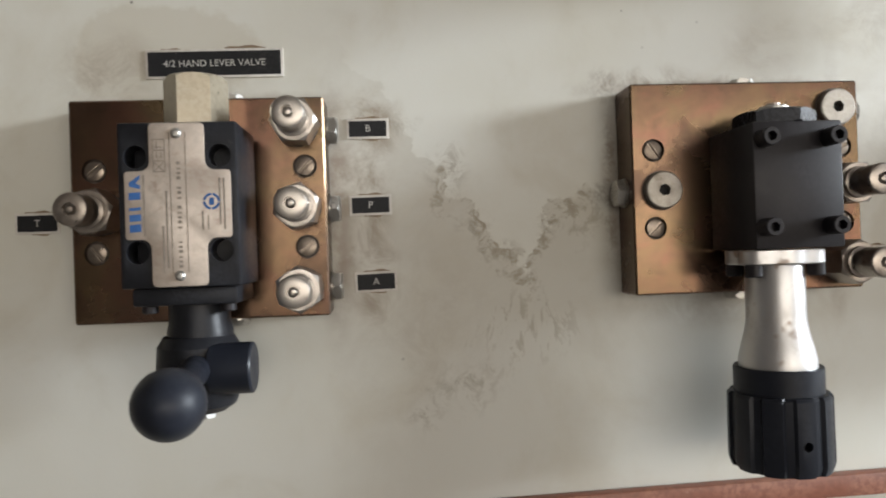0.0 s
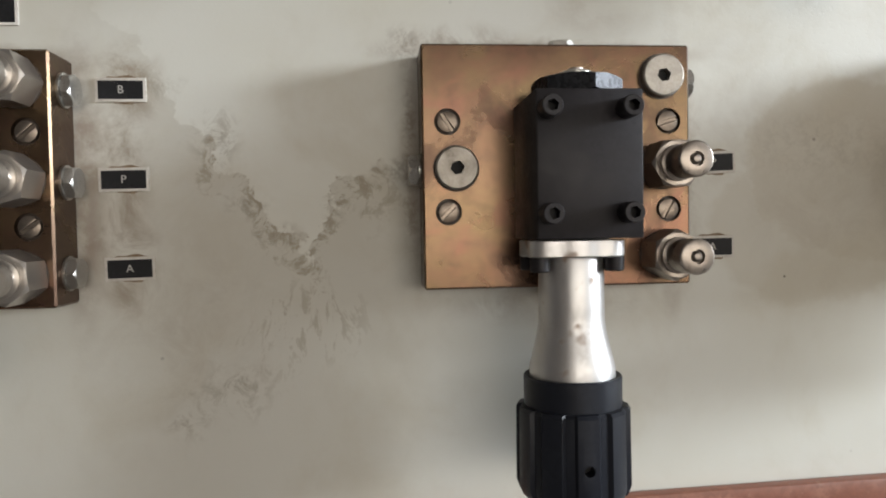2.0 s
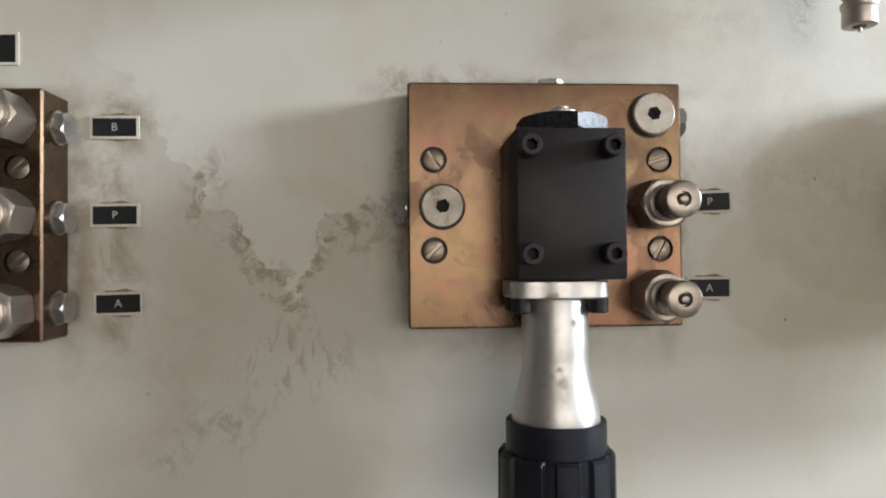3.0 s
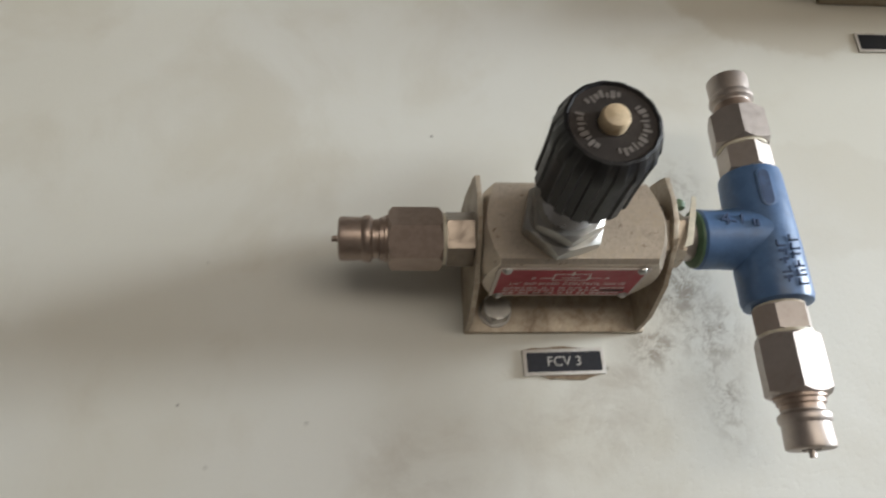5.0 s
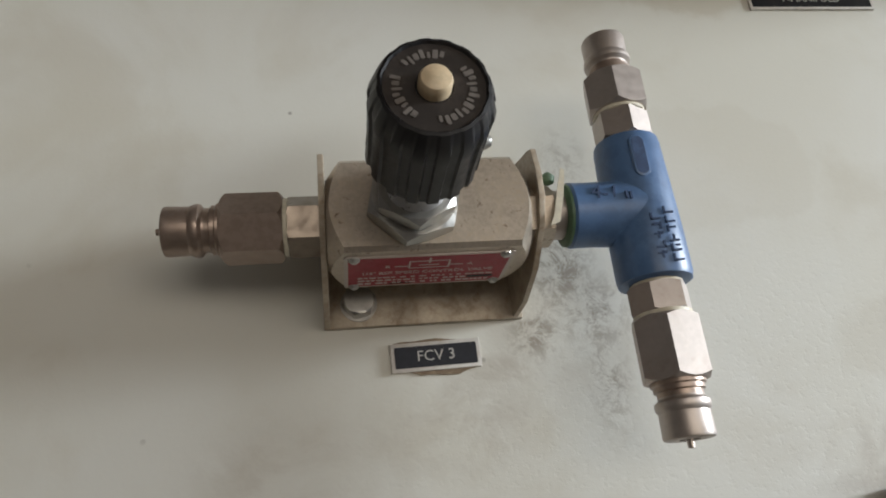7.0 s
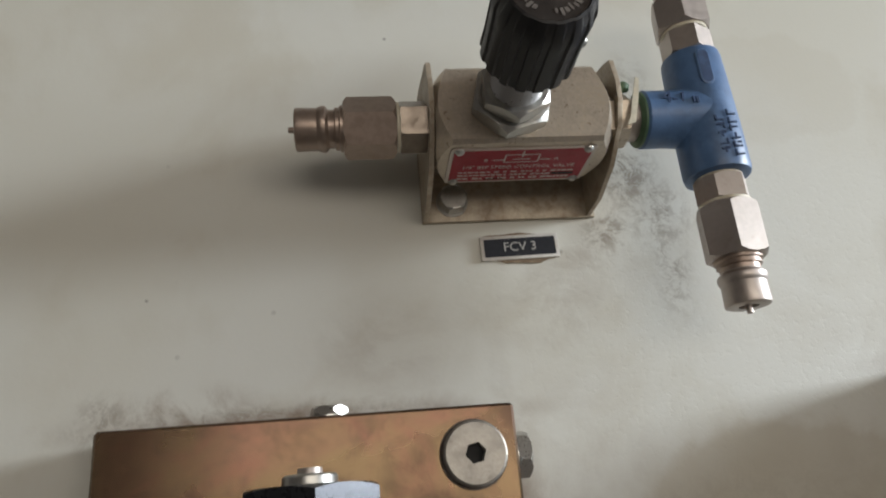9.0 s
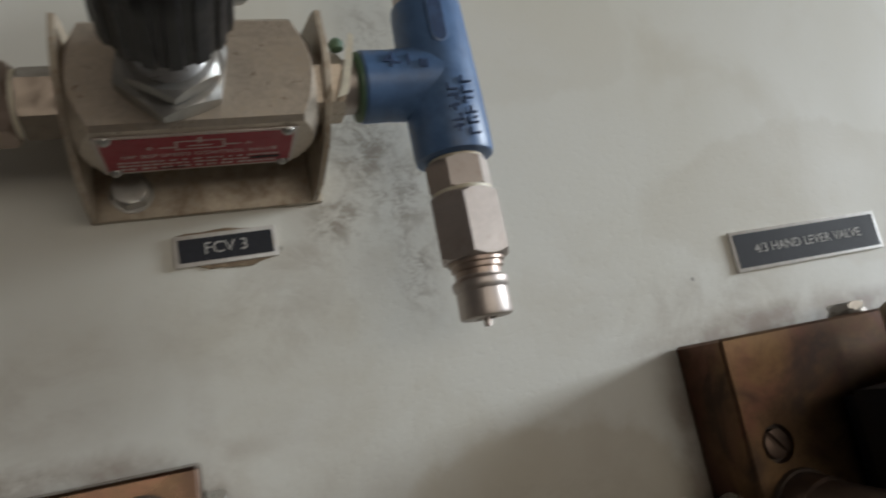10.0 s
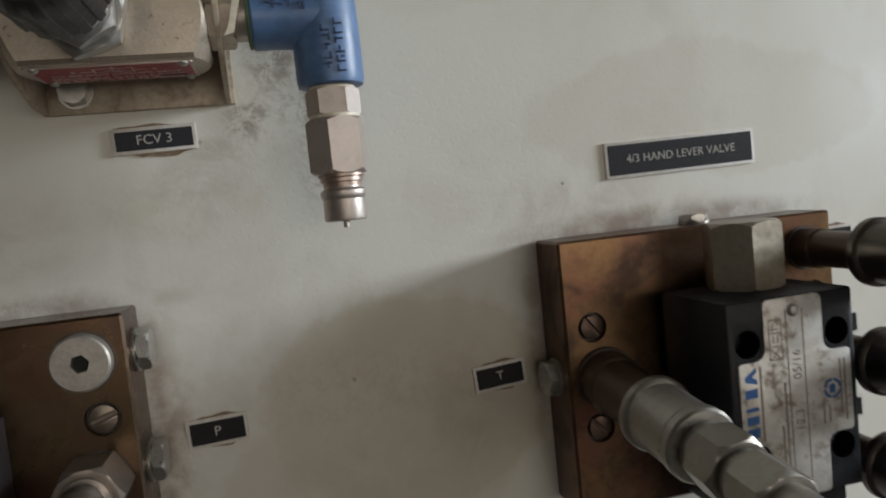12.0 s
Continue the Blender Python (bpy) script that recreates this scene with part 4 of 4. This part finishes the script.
def blue_tee(x, y, z):
    ob = thing("pipe_tee", x, y, z, "blue painted cast steel pipe tee with raised print", "pipe tee")
    run = lathe([(9.8, -23.6), (10.9, -23.2), (11.3, -21.5), (11.3, -8), (10.9, 8), (10.5, 22), (10.2, 23.8), (9.2, 24.2)], 48)
    body = part("run", run, BLUE, ob)
    part("branch", lathe([(11.0, 0), (10.9, 5), (10.3, 10), (10.0, 16), (10.1, 23.2), (9.4, 24.0)], 44, at(0, 0, 0, WEST)), BLUE, ob)
    part("seal", lathe([(9.0, 23.8), (9.7, 24.1), (9.6, 24.8), (8.6, 25.2)], 36, at(0, 0, 0, WEST)), GREEN_SEAL, ob, "green thread sealant")
    # raised frame and cast lettering on the front
    ring = arc(0, 4.6, 2.6, 0, 180, 8) + arc(0, -4.6, 2.6, 180, 360, 8)
    inner = arc(0, 4.6, 1.9, 0, 180, 8) + arc(0, -4.6, 1.9, 180, 360, 8)
    m = at(-1.2, -10.0, 14.6, AHEAD)
    part("cast_frame", slab(ring, 1.0, m, 0.3), BLUE, body, "raised oval frame")
    part("cast_recess", slab(inner, 1.06, m), BLUE_DARK, body, "dirty recess in the frame")
    side = Matrix.Rotation(radians(-5), 4, "Z")
    rng = random.Random(4)
    strokes = []
    for col, count in ((2.6, 6), (-1.6, 5)):
        for i in range(count):
            z0 = -20.5 + 3.0 * i + (1.2 if col < 0 else 0)
            strokes += [(col, z0, 2.9, 0.55)] if rng.random() < 0.6 else [(col, z0 + 1.2, 2.6, 0.55)]
            strokes += [(col + rng.choice((0.0, 1.1, 2.2)), z0, 0.6, 2.2)]
            if rng.random() < 0.5:
                strokes.append((col + rng.choice((0.4, 1.4)), z0 + 1.5, 1.3, 0.55))
    part("cast_print", bars(strokes, side @ at(0, -11.1, 0, AHEAD), 0.45), BLUE_DARK, body, "raised unreadable cast print")
    part("size_print", joined(words("4-1", 6.6, at(-14.2, -9.5, 2.6, AHEAD @ pose(0, 0, 0, 0, 0, -6)), 1.3), bars([(-8.4, 0.2, 0.7, 2.4), (-7.2, 0.0, 0.7, 2.4)], at(0, -10.2, 0, AHEAD), 0.9)), BLUE_DARK, body, "raised size figures")
    return ob


TX, TY, TZ = 342.6, -35.5, 367.8
blue_tee(TX, TY, TZ)
adapter = thing("branch_adapter", FX + 29.0, TY + 1.5, FZ, "short nickel adapter between valve and tee", "adapter")
part("hexagon_body", hexagon(17.0, 0, 9.0, EAST, 0.3, 0.8), BODY_NICKEL, adapter)
part("thread", lathe([(7.6, 8.6), (7.6, 13.0)], 32, EAST), NICKEL, adapter)
strip = [(0, 0), (3, 1), (5.5, 10), (7, 18), (5.8, 18.5), (3.6, 11), (1.5, 3)]
part("loose_tape", slab(strip, 0.5, at(5.5, -10.5, -8, AHEAD)), TAPE, adapter, "loose end of white sealing tape")
part("sealant_lump", lathe([(0, -2.2), (1.8, -1.2), (2.2, 0.6), (1.0, 2.0), (0, 2.2)], 14, at(8.5, -6, 9.4)), GREEN_SEAL, adapter, "lump of green sealant")
coupling_nipple(TX, TY, TZ - 23.6, DOWN, "worn nickel coupling nipple below the blue tee", NICKEL, "nipples of the flow valve", 10.6, (18.2, 18.6), True, 0.855)
coupling_nipple(TX, TY, TZ + 24.2, UP, "worn nickel coupling nipple above the blue tee", NICKEL, "nipples of the flow valve", 11.4, (18.2, 13.8), True, 0.2)

# ---------------------------------------------------------------- distribution manifold at the top
man = thing("manifold_block", 417.5, 0, 506, "brass-coloured steel distribution block on the panel", "manifold")
part("block", box(0, 210, -46, 0, 0, 46, 1.0), OLIVE_STEEL, man)

# ---------------------------------------------------------------- engraved labels


def engraved_label(x, z, w, h, text, size, label, face, tilt=0.0, glue=(), pale=LABEL_WHITE):
    ob = thing("engraved_label", x, 0, z, label, "label", "engraved labels on the panel")
    m = at(0, 0, 0, AHEAD @ pose(0, 0, 0, 0, 0, tilt))
    base = part("rim", slab(rounded(w, h, 0.3, 1), 1.0, m, 0.2), pale, ob, "pale laminate rim")
    part("face", slab(rounded(w - 2.6, h - 2.6, 0.2, 1), 1.12, m), face, ob)
    part("lettering", words(text, size, m @ Matrix.Translation((0, 0, 1.16)), 0.1), LETTERING, ob, "engraved white lettering")
    for gx, gz, gw, gh in glue:
        part("glue_edge", slab([(gx + gw / 2 * math.cos(a) * (1 + 0.2 * math.sin(3 * a)), gz + gh / 2 * math.sin(a) * (1 + 0.25 * math.cos(5 * a))) for a in [k * math.pi / 8 for k in range(16)]], 0.5, m),
             GLUE, base, "brown glue squeezed out behind the label")


SMALL, LONG = "small black engraved port label with a pale rim", "long black engraved name label with a pale rim"
for text, x, z, tilt in (("B", V1[0] + 145.2, 259.8, 0), ("P", V1[0] + 145.4, 218.7, 0.5), ("A", V1[0] + 147.0, 177.5, 1), ("T", -167.5, 214.2, 0), ("P", 288.4, 224.0, 2), ("A", 287.6, 182.0, 0), ("T", 401.9, 227.5, 4)):
    engraved_label(x, z, 22.6, 11.0, text, 5.2, SMALL, LABEL_BLACK, tilt, [(0.8, 4.6, 15, 4.0), (1.5, -4.6, 14, 3.4)])
for text, x, z in (("B", 568.5, 266.5), ("P", 568.5, 225.5), ("A", 568.5, 185.0)):
    engraved_label(x, z, 22.6, 11.0, text, 5.2, SMALL, LABEL_BLACK, 1, [(0.8, 4.6, 15, 4.0)])
engraved_label(-74.6, 296.2, 71.5, 15.4, "4/2 HAND LEVER VALVE", 5.0, LONG, LABEL_BLACK, 0.4, [(16, 7.4, 20, 4), (-22, 7.0, 12, 3)])
engraved_label(493.8, 312.0, 72.5, 15.4, "4/3 HAND LEVER VALVE", 5.0, LONG, LABEL_FADED, 0.9, (), LABEL_RIM)
engraved_label(279.4, 335.6, 29.6, 9.6, "FCV 3", 5.0, "short dark engraved label with a dusty rim", LABEL_FADED, 1.2, [(2, -4.6, 24, 3.6), (-3, 4.4, 20, 2.6)])
engraved_label(460.5, 484.0, 60.0, 10.8, "P-MANIFOLD", 4.8, "dark engraved label below the distribution block", LABEL_BLACK, 0.5)
